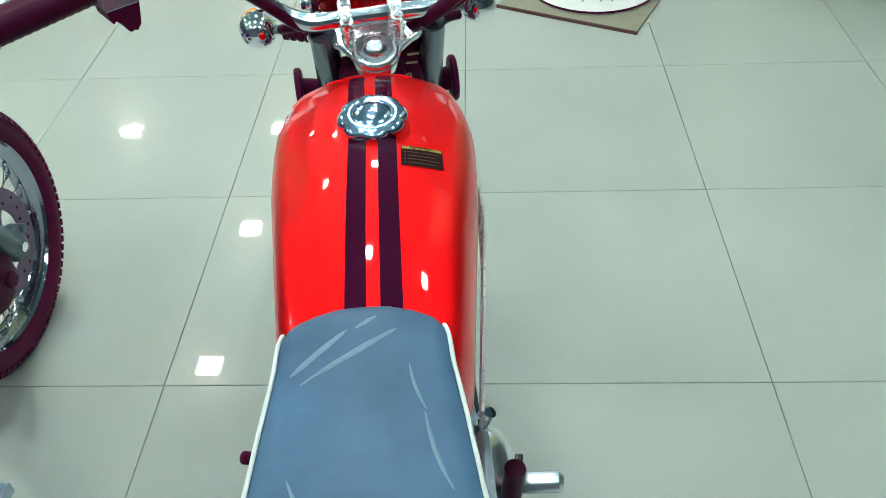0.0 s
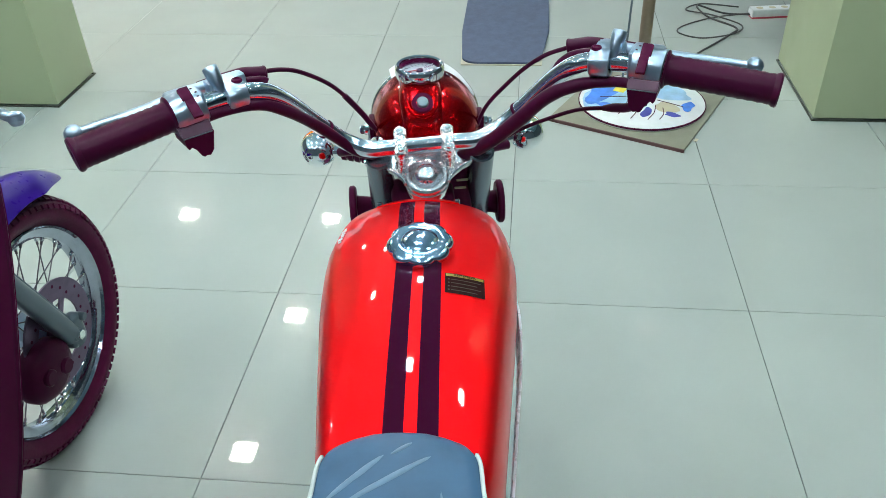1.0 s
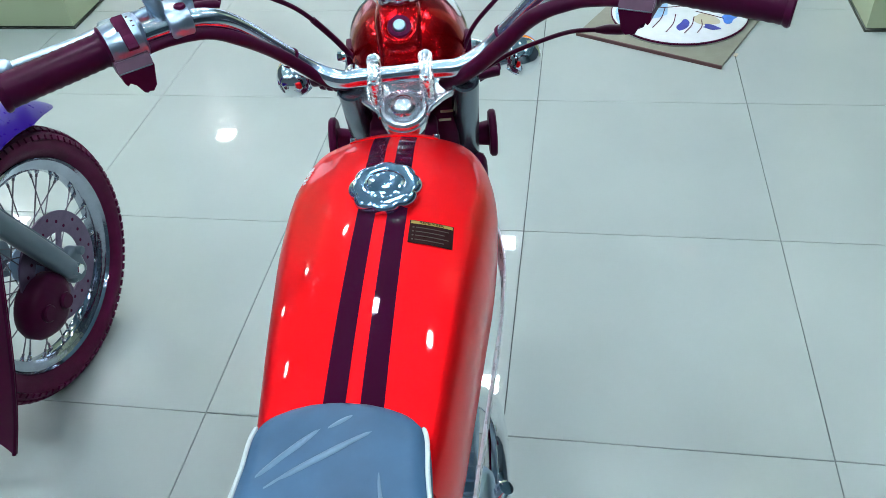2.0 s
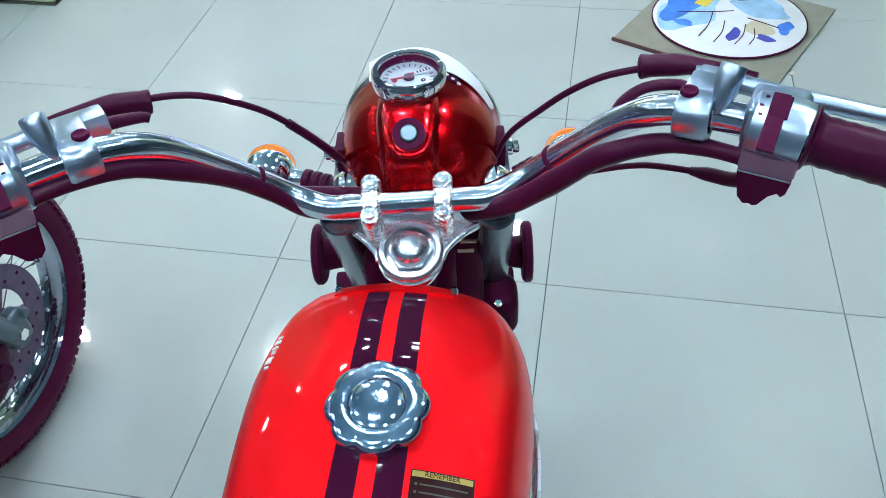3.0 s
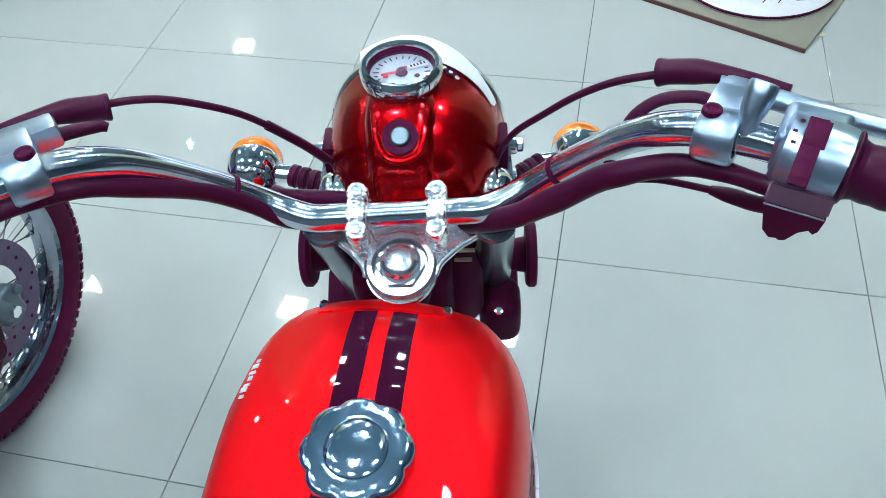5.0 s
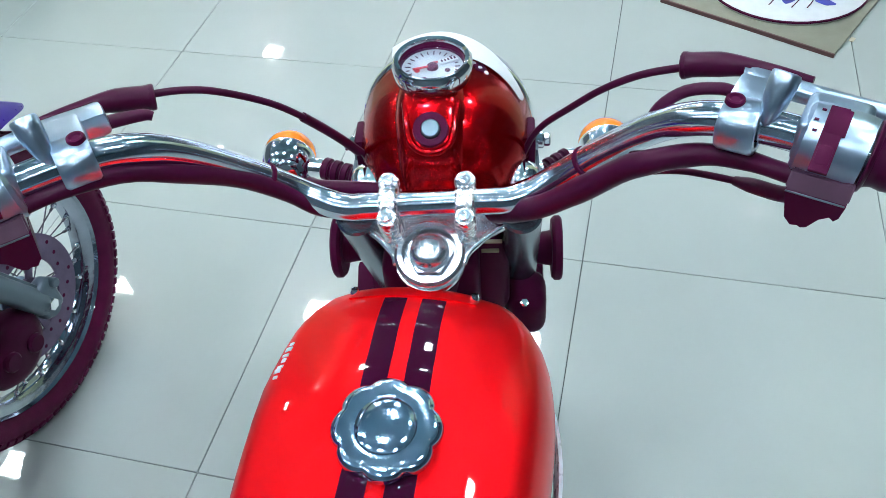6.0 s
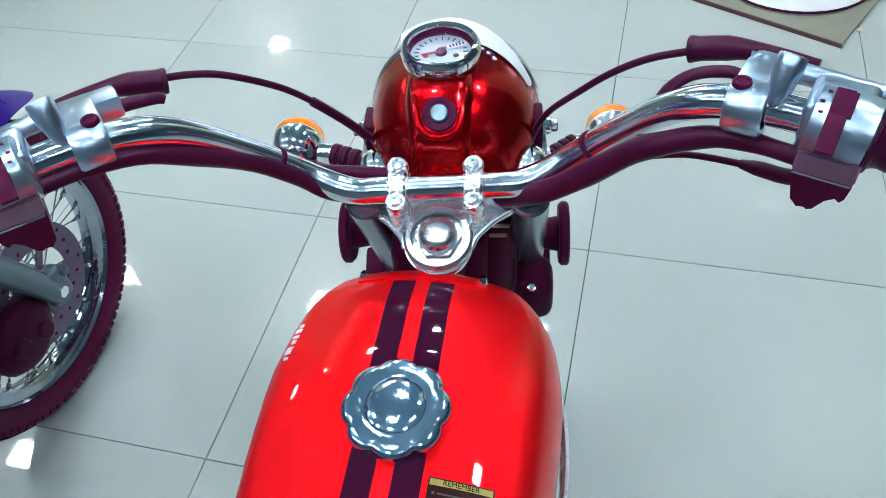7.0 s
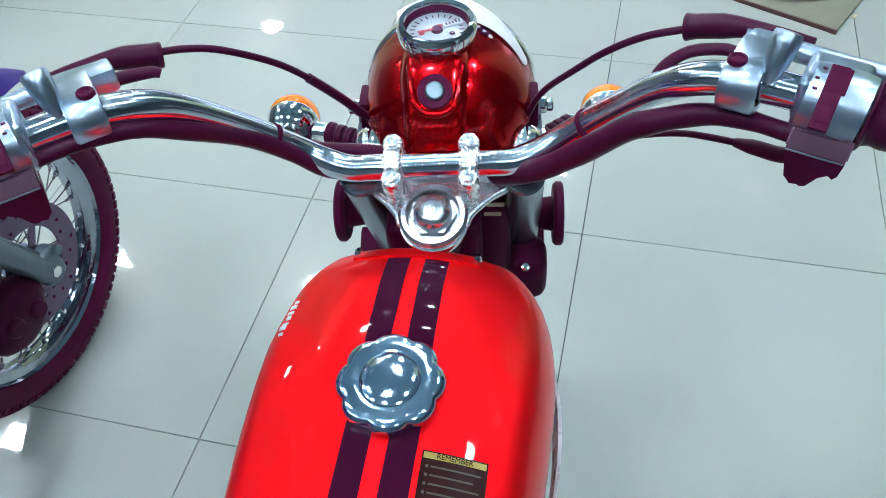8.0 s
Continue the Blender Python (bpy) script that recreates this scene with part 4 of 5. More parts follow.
part("dial", steer(moved(lathe([(0.0268, -0.0075), (0, -0.0075)], 40), tilt)), M_DIAL, shell, "white round speedometer dial")
part("dial_well", steer(moved(lathe([(0.0266, 0.0005), (0.0255, -0.0070)], 40), tilt)), M_BLACK, shell)
for k in range(17):
    a = radians(205 - 14.4 * k)
    part("dial_tick", steer(moved(box(0.0045 if k % 2 == 0 else 0.003, 0.0009, 0.0004, (0.0205, 0, 0), 0), tilt @ Matrix.Translation((0, 0, -0.0071)) @ Matrix.Rotation(a, 4, "Z"))), M_BLACK, shell)
part("needle", steer(moved(box(0.016, 0.0018, 0.0010, (0.0085, 0, 0), 0), tilt @ Matrix.Translation((0, 0, -0.0052)) @ Matrix.Rotation(radians(196), 4, "Z"))), M_NEEDLE, shell, "red speedometer needle")
part("needle_cap", steer(moved(lathe([(0, 0.003), (0.0044, 0.0024), (0.0050, 0)], 20), tilt @ Matrix.Translation((0, 0, -0.0072)))), M_BLACK, shell)
for dx, dy in ((0.0125, -0.004), (-0.0125, -0.004), (-0.006, -0.0155)):
    part("warning_lamp", steer(moved(lathe([(0, 0.0006), (0.0022, 0.0005), (0.0024, 0)], 14), tilt @ Matrix.Translation((dx, dy, -0.0071)))), M_BLACK if dx > 0 or dy < -0.01 else M_NEEDLE, shell)
part("odometer_plate", steer(moved(box(0.0165, 0.0052, 0.0016, (0.0, 0, 0), 0.0003, 1), tilt @ Matrix.Translation((0.0125, 0.0085, -0.0062)) @ Matrix.Rotation(0.38, 4, "Z"))), M_WHITE, shell, "white odometer plate")
for k in range(5):
    part("odometer_digit", steer(moved(box(0.0014, 0.0028, 0.0003, (-0.0055 + 0.0028 * k, 0, 0.0010), 0), tilt @ Matrix.Translation((0.0125, 0.0085, -0.0062)) @ Matrix.Rotation(0.38, 4, "Z"))), M_BLACK, shell)
part("dial_print", steer(moved(box(0.009, 0.0024, 0.0003, (0.0, 0, 0), 0), tilt @ Matrix.Translation((0.002, 0.0075, -0.0071)) @ Matrix.Rotation(0.25, 4, "Z"))), M_NEEDLE, shell)
lens = part("dial_glass", steer(moved(lathe([(0, -0.0006), (0.015, -0.001), (0.0266, -0.002), (0.0266, -0.0035), (0.015, -0.0025), (0, -0.0021)], 36), tilt)), M_GLASS, shell)
lens.visible_shadow = False
KEY = Vector((0.0025, 0.0695, 0.866))
kt = along(KEY, (0, -0.56, 0.83))
part("lock_seat", steer(moved(lathe([(0.0150, -0.004), (0.0140, 0.0022), (0.0084, 0.0014), (0.0080, -0.002)], 32), kt)), M_BLACK, shell, "dark ring round the ignition lock")
part("ignition_lock", steer(moved(join(lathe([(0, 0.0040), (0.0064, 0.0042), (0.0076, 0.0032), (0.0080, -0.002)], 28)), kt)), M_KEY, shell, "round metal ignition lock")
kx, ky, kz = Vector((1, 0, 0)), Vector((0, 0.83, 0.56)), Vector((0, -0.56, 0.83))
part("lock_surround", steer(tube([KEY + kx * x + ky * y - kz * d for x, y, d in ((-0.0215, 0.024, 0.006), (-0.0200, 0.012, 0.0025), (-0.0188, 0.000, 0.0012), (-0.0160, -0.010, 0.0012), (-0.0092, -0.0168, 0.0015), (0, -0.0190, 0.0015), (0.0092, -0.0168, 0.0015), (0.0160, -0.010, 0.0012), (0.0188, 0.000, 0.0012), (0.0200, 0.012, 0.0025), (0.0215, 0.024, 0.006))], 0.0030, 12, 5)), M_RED_SHADED, shell, "raised red rim round the lock", 60)

# indicators
for s in (-1, 1):
    c = Vector((s * 0.151 + (0.005 if s > 0 else 0.003), 0.154 if s > 0 else 0.147, 0.765))
    fw = Vector((0, 1.0, 0.0)).normalized()
    ind = part("indicator", steer(moved(lathe([(0, -0.024), (0.010, -0.0225), (0.018, -0.017), (0.0235, -0.008), (0.0255, 0.002), (0.0262, 0.006), (0.0255, 0.008), (0.020, 0.008)], 32), along(c, fw))), M_CHROME, bike, "round chrome indicator with an amber lens")
    part("indicator_lens", steer(moved(lathe([(0.0252, 0.0075), (0.0256, 0.011), (0.0245, 0.018), (0.021, 0.024), (0.012, 0.027), (0, 0.028)], 32), along(c, fw))), M_AMBER, ind, "amber lens")
    part("indicator_neck", steer(rod(c - Vector((s * 0.020, 0.003, 0.002)), c - Vector((s * 0.036, 0.004, 0.004)), 0.009, 18, bevel=0.001)), M_CHROME, ind)
    a, b = c - Vector((s * 0.035, 0.004, 0.004)), Vector((0.0085 + s * 0.083, 0.13, 0.758))
    st = bmesh.new()
    for k in range(4):
        p0 = a.lerp(b, k / 4)
        p1 = a.lerp(b, (k + 0.72) / 4)
        st = join(st, rod(p0, p1, 0.0110, 16, bevel=0.001))
    part("indicator_stem", steer(join(st, rod(a, b, 0.0085, 16))), M_RUBBER, ind, "ribbed black rubber stem")
    part("indicator_washer", steer(rod(Vector((0.0085 + s * 0.088, 0.131, 0.758)), Vector((0.0085 + s * 0.082, 0.131, 0.758)), 0.013, 20, bevel=0.001)), M_CHROME, ind)


# ---- wheels ----
def wheel(parent, c, R, rim_r, w, m=Matrix.Identity(4), disc=False, spokes=36):
    """Tyre, rim, hub and wire spokes round the x axis at c."""
    T = m @ Matrix.Translation(c) @ Matrix.Rotation(radians(90), 4, "Y")
    h = R - rim_r
    prof = []
    for i in range(17):
        a = radians(-115 + 230 * i / 16)
        prof.append((rim_r + h * 0.50 + h * 0.50 * math.cos(a), w * math.sin(a)))
    tyre = part("tyre", moved(lathe(prof + [(rim_r + 0.004, w * 0.5), (rim_r + 0.004, -w * 0.5)], 72, closed=True), T), M_TYRE, parent, "black rubber tyre")
    blk = []
    for k in range(84):
        for row in (-2, -1, 0, 1, 2):
            a = 2 * math.pi * (k + 0.5 * (row % 2)) / 84
            q = radians(33 * row)
            rr = rim_r + h * 0.5 + h * 0.5 * math.cos(q)
            blk.append((a, rr, w * math.sin(q), q))
    verts, faces = [], []
    for a, rr, x, q in blk:
        o = len(verts)
        for sx in (-1, 1):
            for sa in (-1, 1):
                for sr in (-0.0015, 0.0040):
                    lx = x + sx * w * 0.13 * math.cos(q) + sr * math.sin(q)
                    lr = rr + sr * math.cos(q) - sx * w * 0.13 * math.sin(q)
                    an = a + sa * 0.026
                    verts.append((lr * math.cos(an), lr * math.sin(an), lx))
        faces += [(o, o + 1, o + 3, o + 2), (o + 4, o + 6, o + 7, o + 5), (o, o + 4, o + 5, o + 1), (o + 2, o + 3, o + 7, o + 6), (o + 1, o + 5, o + 7, o + 3)]
    me = bpy.data.meshes.new("tread")
    me.from_pydata(verts, [], faces)
    me.transform(T)
    me.materials.append(M_TYRE)
    t = new("tread", me)
    t.parent = tyre
    tagged(t, kind="stuff")
    rim = part("rim", moved(lathe([(rim_r + 0.003, -w * 0.72), (rim_r + 0.006, -w * 0.66), (rim_r + 0.002, -w * 0.56), (rim_r - 0.010, -w * 0.50), (rim_r - 0.020, -w * 0.30), (rim_r - 0.023, 0), (rim_r - 0.020, w * 0.30),
                                   (rim_r - 0.010, w * 0.50), (rim_r + 0.002, w * 0.56), (rim_r + 0.006, w * 0.66), (rim_r + 0.003, w * 0.72), (rim_r - 0.004, w * 0.4), (rim_r - 0.012, 0), (rim_r - 0.004, -w * 0.4)], 64, closed=True), T), M_RIM, parent, "chrome wheel rim")
    hub = part("hub", moved(lathe([(0, -0.045), (0.012, -0.045), (0.016, -0.040), (0.030, -0.034), (0.036, -0.030), (0.036, -0.026), (0.024, -0.022), (0.022, 0.022), (0.036, 0.026), (0.036, 0.030), (0.030, 0.034), (0.016, 0.040), (0.012, 0.045), (0, 0.045)], 32), T), M_ALLOY, parent)
    a0, a1 = Vector((0.033, 0, 0)), Vector((rim_r - 0.019, 0, 0))
    L = math.sqrt((rim_r - 0.019) ** 2 + 0.033 ** 2 - 2 * 0.033 * (rim_r - 0.019) * math.cos(radians(62)) + 0.022 ** 2)
    wire = mesh_of("spoke", join(rod((0, 0, 0), (0, 0, L), 0.0013, 6), rod((0, 0, L - 0.016), (0, 0, L), 0.0026, 6)), M_SPOKE)
    nipple = mesh_of("spoke_nipple", lathe([(0, 0), (0.0030, 0.0004), (0.0046, 0.003), (0.0046, 0.009), (0.0070, 0.012), (0, 0.012)], 8), M_SATIN)
    for k in range(spokes):
        a = 2 * math.pi * k / spokes
        side = 1 if k % 2 else -1
        lead = radians(62) * (1 if (k // 2) % 2 else -1)
        p = T @ Vector((0.033 * math.cos(a - lead), 0.033 * math.sin(a - lead), side * 0.028))
        e = T @ Vector(((rim_r - 0.019) * math.cos(a), (rim_r - 0.019) * math.sin(a), side * 0.004))
        shared("spoke", wire, along(p, e - p), parent)
        if disc:
            shared("spoke_nipple", nipple, along(e + (p - e).normalized() * 0.010, e - p), parent)
    if disc:
        x = 0.052
        ring = lathe([(0.070, x - 0.002), (0.112, x - 0.002), (0.112, x + 0.002), (0.070, x + 0.002)], 64, closed=True)
        arms = bmesh.new()
        for k in range(5):
            a = 2 * math.pi * k / 5
            arms = join(arms, moved(box(0.050, 0.016, 0.0035, (0.052, 0, x), 0.001, 1), Matrix.Rotation(a, 4, "Z")))
        part("brake_disc", moved(join(ring, arms, lathe([(0.012, x - 0.003), (0.038, x - 0.003), (0.038, x + 0.003), (0.012, x + 0.003)], 32, closed=True)), T), M_DISC, parent, "drilled steel brake disc")
        hole = mesh_of("disc_hole", lathe([(0, 0.0003), (0.0034, 0.0002), (0.0036, -0.0005)], 10), M_BLACK)
        for k in range(24):
            a = 2 * math.pi * k / 24
            r = (0.082, 0.091, 0.100)[k % 3]
            shared("disc_hole", hole, T @ Matrix.Translation((r * math.cos(a), r * math.sin(a), x + 0.0022)), parent)
    return tyre


# wheels, mudguard, frame and engine of the red motorcycle
AXF = TOP + Vector((0, 0.008, -0.012)) - AX * 0.575
wheel(bike, Vector((0, AXF.y, 0.27)), 0.27, 0.216, 0.034, STEER)
GR = 0.288
def guard(u, v):
    a = radians(u)
    r = GR - 0.018 * (v / 0.048) ** 2
    return STEER @ Vector((v, AXF.y + r * math.cos(a), 0.27 + r * math.sin(a)))


part("front_mudguard", sheet(guard, [20 + 5 * i for i in range(27)], [-0.048 + 0.012 * j for j in range(9)], 0.002), M_CHROME, bike, "chrome front mudguard", 60)
REAR = Vector((0, -0.60, 0.27))
wheel(bike, REAR, 0.27, 0.216, 0.036)
part("rear_mudguard", sheet(lambda u, v: (v, REAR.y + (0.295 - 0.018 * (v / 0.055) ** 2) * math.cos(radians(u)), 0.27 + (0.295 - 0.018 * (v / 0.055) ** 2) * math.sin(radians(u))),
                            [35 + 5 * i for i in range(27)], [-0.055 + 0.011 * j for j in range(11)], 0.002), M_CHROME, bike, "chrome rear mudguard", 60)
part("frame_spine", tube([(0, 0.15, 0.70), (0, 0.0, 0.62), (0, -0.25, 0.62), (0, -0.5, 0.67), (0, -0.78, 0.70)], 0.022, 14, 5), M_BLACK, bike)
part("down_tube", tube([(0, 0.19, 0.62), (0, 0.10, 0.40), (0, 0.04, 0.26), (0, -0.1, 0.22)], 0.018, 14, 5), M_BLACK, bike)
engine = part("engine", join(box(0.20, 0.26, 0.16, (0, -0.16, 0.30), 0.03, 3), moved(box(0.12, 0.13, 0.16, (0, 0, 0), 0.01, 2), pose(0, 0.0, 0.40, -20))), M_ALLOY, bike, "cast alloy engine")
for k in range(6):
    part("cooling_fin", moved(box(0.15, 0.16, 0.006, (0, 0, -0.05 + 0.022 * k), 0.002, 1), pose(0, 0.0, 0.41, -20)), M_ALLOY, engine)
part("clutch_cover", moved(lathe([(0, 0.040), (0.045, 0.038), (0.066, 0.028), (0.076, 0.010), (0.078, 0.0)], 36), along((0.100, -0.150, 0.33), (1, 0, 0))), M_SATIN, engine, "silver clutch cover")
part("side_cover", box(0.012, 0.20, 0.14, (0.085, -0.40, 0.60), 0.005, 2), M_GREY, bike)
part("side_cover", box(0.012, 0.20, 0.14, (-0.085, -0.40, 0.60), 0.005, 2), M_GREY, bike)
part("kick_lever", join(tube([(0.110, -0.185, 0.33), (0.135, -0.19, 0.36), (0.140, -0.195, 0.42)], 0.008, 12, 4), rod((0.138, -0.195, 0.400), (0.192, -0.200, 0.404), 0.0135, 18, bevel=0.006)), M_SATIN, engine, "chrome kick-start lever")
part("kick_rubber", moved(lathe([(0.009, 0), (0.013, 0.002), (0.013, 0.058), (0.009, 0.060), (0, 0.060)], 18), along((0.128, -0.205, 0.395), (0.05, -0.05, 1))), M_RUBBER, engine)
part("seat_bolt", moved(lathe([(0, 0.006), (0.004, 0.0052), (0.0062, 0.003), (0.0062, -0.003), (0.004, -0.008)], 16), along((-0.130, -0.298, 0.65), (-1, 0, 0.3))), M_BLACK, bike, "black bolt beside the seat")
part("seat_bolt_arm", rod((-0.070, -0.310, 0.635), (-0.128, -0.298, 0.649), 0.0035, 12), M_BLACK, bike)
part("oil_filler", moved(lathe([(0, 0.014), (0.010, 0.013), (0.012, 0.0)], 14), along((0.108, -0.085, 0.385), (0.5, 0, 1))), M_CHROME, engine)
part("exhaust", tube([(0.05, 0.07, 0.40), (0.09, 0.10, 0.30), (0.10, 0.02, 0.20), (0.115, -0.2, 0.19), (0.125, -0.45, 0.24), (0.13, -0.95, 0.30)], 0.019, 18, 6, taper=lambda u: 1.0 if u < 0.55 else 1.0 + 1.2 * min(1, (u - 0.55) * 6)), M_CHROME, bike, "chrome exhaust pipe")
for s in (-1, 1):
    part("footpeg", join(rod((s * 0.08, -0.235, 0.27), (s * 0.15, -0.235, 0.27), 0.009, 12), rod((s * 0.145, -0.235, 0.272), (s * 0.225, -0.235, 0.272), 0.013, 16, bevel=0.002)), M_RUBBER, bike)
    part("swing_arm", rod((s * 0.055, -0.26, 0.30), (s * 0.065, -0.61, 0.27), 0.014, 14), M_BLACK, bike)
    part("shock_absorber", join(rod((s * 0.085, -0.56, 0.30), (s * 0.085, -0.52, 0.62), 0.011, 14), rod((s * 0.085, -0.553, 0.36), (s * 0.085, -0.525, 0.58), 0.021, 18, bevel=0.003)), M_CHROME, bike)
    part("stand_leg", tube([(s * 0.05, -0.28, 0.24), (s * 0.10, -0.30, 0.10), (s * 0.13, -0.31, 0.012), (s * 0.15, -0.34, 0.010)], 0.010, 10, 4), M_BLACK, bike)
part("brake_pedal", tube([(0.12, -0.22, 0.27), (0.15, -0.12, 0.24), (0.16, -0.06, 0.25)], 0.007, 10, 4), M_CHROME, bike)
part("shift_pedal", join(tube([(-0.12, -0.14, 0.26), (-0.15, -0.10, 0.25), (-0.17, -0.05, 0.27)], 0.007, 10, 4), rod((-0.165, -0.05, 0.27), (-0.205, -0.05, 0.27), 0.009, 12)), M_CHROME, bike)


# ---- the purple motorcycle beside it ----
moto = thing("motorcycle", pose(-0.33, 0.126, 0, 0, 0, -1.8), "purple motorcycle with wire-spoked disc-braked front wheel", "motorcycle", "parked motorcycles")
wheel(moto, Vector((0, 0, 0.27)), 0.27, 0.209, 0.037, disc=True)
UPV = Vector((0, -math.sin(radians(26)), math.cos(radians(26))))
for s in (-1, 1):
    foot = Vector((s * 0.078, -0.004, 0.272))
    leg = part("fork_leg", join(rod(foot - UPV * 0.030, foot + UPV * 0.30, 0.0205, 20, bevel=0.004), rod(foot + Vector((-s * 0.024, 0, 0)), foot + Vector((s * 0.018, 0, 0)), 0.014, 18, bevel=0.002), box(0.030, 0.050, 0.066, foot + Vector((0, 0.010, 0.002)), 0.013, 4), moved(box(0.012, 0.016, 0.24, (0, 0.017, 0.13), 0.005, 2), Matrix.Translation(foot) @ Matrix.Rotation(radians(26), 4, 'X')), rod(foot + Vector((0, 0.030, 0.022)), foot + Vector((s * 0.022, 0.030, 0.022)), 0.009, 16, bevel=0.002)), M_GREY, moto, "silver-grey fork leg")
    part("fork_tube", rod(foot + UPV * 0.29, foot + UPV * 0.62, 0.0135, 18), M_CHROME, leg)
    part("fork_shroud", rod(foot + UPV * 0.36, foot + UPV * 0.62, 0.026, 22, bevel=0.005), M_PURPLE, leg, "purple fork shroud")
part("axle_nut", rod((0.085, 0, 0.27), (0.102, 0, 0.27), 0.011, 6, bevel=0.001), M_CHROME, moto)
cal = loft([[(x, 0.062 * k * math.cos(2 * math.pi * i / 24) * (1.0 + 0.10 * math.cos(4 * math.pi * i / 24)), 0.058 * k * math.sin(2 * math.pi * i / 24)) for i in range(24)]
            for x, k in ((-0.030, 0.70), (-0.026, 0.88), (-0.012, 1.0), (0.010, 1.0), (0.022, 0.86), (0.027, 0.62))])
part("brake_caliper", moved(join(cal, rod((0.018, -0.022, 0.016), (0.034, -0.022, 0.016), 0.017, 18, bevel=0.003), rod((0.018, 0.020, -0.016), (0.034, 0.020, -0.016), 0.017, 18, bevel=0.003)), pose(0.062, -0.085, 0.250, 20, 0, 0)), M_HUB, moto, "dark brake caliper")


def fender(u, v):
    a = radians(u)
    k = max(0.0, min(1.0, (u - 44) / 26.0))
    half = 0.0015 + 0.0615 * k ** 0.6
    r = 0.318 + 0.012 * math.cos(a) - 0.036 * (v ** 2) * k ** 0.6
    return (half * v, r * math.cos(a) * 0.97, 0.27 + r * math.sin(a))


part("front_mudguard", sheet(fender, [44 + 4.5 * (i / 8) ** 2 if i < 8 else 48.5 + 3.5 * (i - 8) for i in range(41)], [-1 + 0.2 * j for j in range(11)], 0.003), M_PURPLE, moto, "purple plastic front mudguard", 60)
# leg shield: dark on the rider's side with a light edge
def shield(u, v):
    z = 0.20 + 0.52 * v
    w = 0.175 - 0.02 * abs(2 * v - 1) ** 3
    y = -0.375 + 0.26 * v - 0.06 * (1 - u * u)
    return (w * u, y + 0.10 * (1 - u * u), z)


part("leg_shield", sheet(shield, [-1 + 0.1 * i for i in range(21)], [0.08 * j for j in range(13)], 0.006), M_BLACK, moto, "dark inner leg shield", 60)
for s in (-1, 1):
    part("shield_trim", tube([shield(s, 0.08 * j) for j in range(13)], 0.0035, 8, 2), M_HUB, moto)
part("steering_column", rod((0, -0.13, 0.52), (0, -0.30, 0.92), 0.03, 20, bevel=0.004), M_BLACK, moto)
part("headlight_cowl", moved(lathe([(0, -0.10), (0.05, -0.09), (0.085, -0.05), (0.095, 0.0), (0.09, 0.03), (0, 0.045)], 36), along((0, -0.26, 0.90), (0, 1, -0.1))), M_PURPLE, moto, "purple headlight cowl")
hb = part("handlebar", tube([(-0.41, -0.425, 0.95), (-0.27, -0.37, 0.96), (-0.08, -0.31, 0.95), (0.08, -0.31, 0.95), (0.27, -0.37, 0.96), (0.41, -0.425, 0.95)], 0.011, 14, 5), M_CHROME, moto)
for s in (-1, 1):
    part("grip", rod((s * 0.305, -0.384, 0.957), (s * 0.412, -0.427, 0.95), 0.0165, 20, bevel=0.002), M_RUBBER, hb)
    part("lever", join(tube([(s * 0.26, -0.325, 0.957), (s * 0.31, -0.338, 0.956), (s * 0.375, -0.358, 0.952), (s * 0.433, -0.381, 0.950)], 0.006, 10, 4), moved(lathe([(0, -0.009), (0.007, -0.006), (0.0095, 0), (0.007, 0.006), (0, 0.009)], 16), Matrix.Translation((s * 0.437, -0.382, 0.950)))), M_ALLOY, hb, "polished alloy lever with a ball end")
part("body", loft([[(w * math.cos(2 * math.pi * i / 16), y, zc + hh * math.sin(2 * math.pi * i / 16)) for i in range(16)] for y, w, zc, hh in ((-0.36, 0.03, 0.60, 0.06), (-0.40, 0.06, 0.60, 0.10), (-0.55, 0.09, 0.60, 0.12), (-0.8, 0.11, 0.64, 0.10), (-1.1, 0.11, 0.68, 0.08), (-1.3, 0.06, 0.70, 0.05))]), M_PURPLE, moto, "purple body panel")
part("seat", loft([[(w * math.cos(2 * math.pi * i / 16), y, zc + hh * math.sin(2 * math.pi * i / 16)) for i in range(16)] for y, w, zc, hh in ((-0.62, 0.05, 0.73, 0.02), (-0.66, 0.09, 0.745, 0.035), (-0.9, 0.115, 0.75, 0.04), (-1.2, 0.12, 0.765, 0.04), (-1.28, 0.08, 0.765, 0.02))]), M_RUBBER, moto, "dark seat")
wheel(moto, Vector((0, -1.21, 0.27)), 0.27, 0.216, 0.036)
part("engine", box(0.22, 0.30, 0.18, (0, -0.66, 0.30), 0.03, 3), M_HUB, moto)
part("frame_tube", tube([(0, -0.22, 0.66), (0, -0.42, 0.45), (0, -0.65, 0.40), (0, -0.95, 0.52)], 0.02, 12, 4), M_BLACK, moto)
for s in (-1, 1):
    part("swing_arm", rod((s * 0.06, -0.80, 0.30), (s * 0.07, -1.22, 0.27), 0.014, 12), M_GREY, moto)
    peg = rod((s * 0.08, -0.515, 0.26), (s * 0.21, -0.515, 0.26), 0.008, 12)
    for k in range(12):
        peg = join(peg, box(0.0045, 0.030, 0.022, (s * (0.205 + 0.0088 * k), -0.515, 0.262), 0.001, 1))
    part("footpeg", join(peg, rod((s * 0.20, -0.515, 0.261), (s * 0.304, -0.515, 0.261), 0.0095, 14)), M_ALLOY, moto, "ribbed alloy footpeg")
    part("stand_leg", tube([(s * 0.06, -0.75, 0.22), (s * 0.11, -0.76, 0.10), (s * 0.14, -0.77, 0.012), (s * 0.16, -0.80, 0.010)], 0.010, 10, 4), M_BLACK, moto)


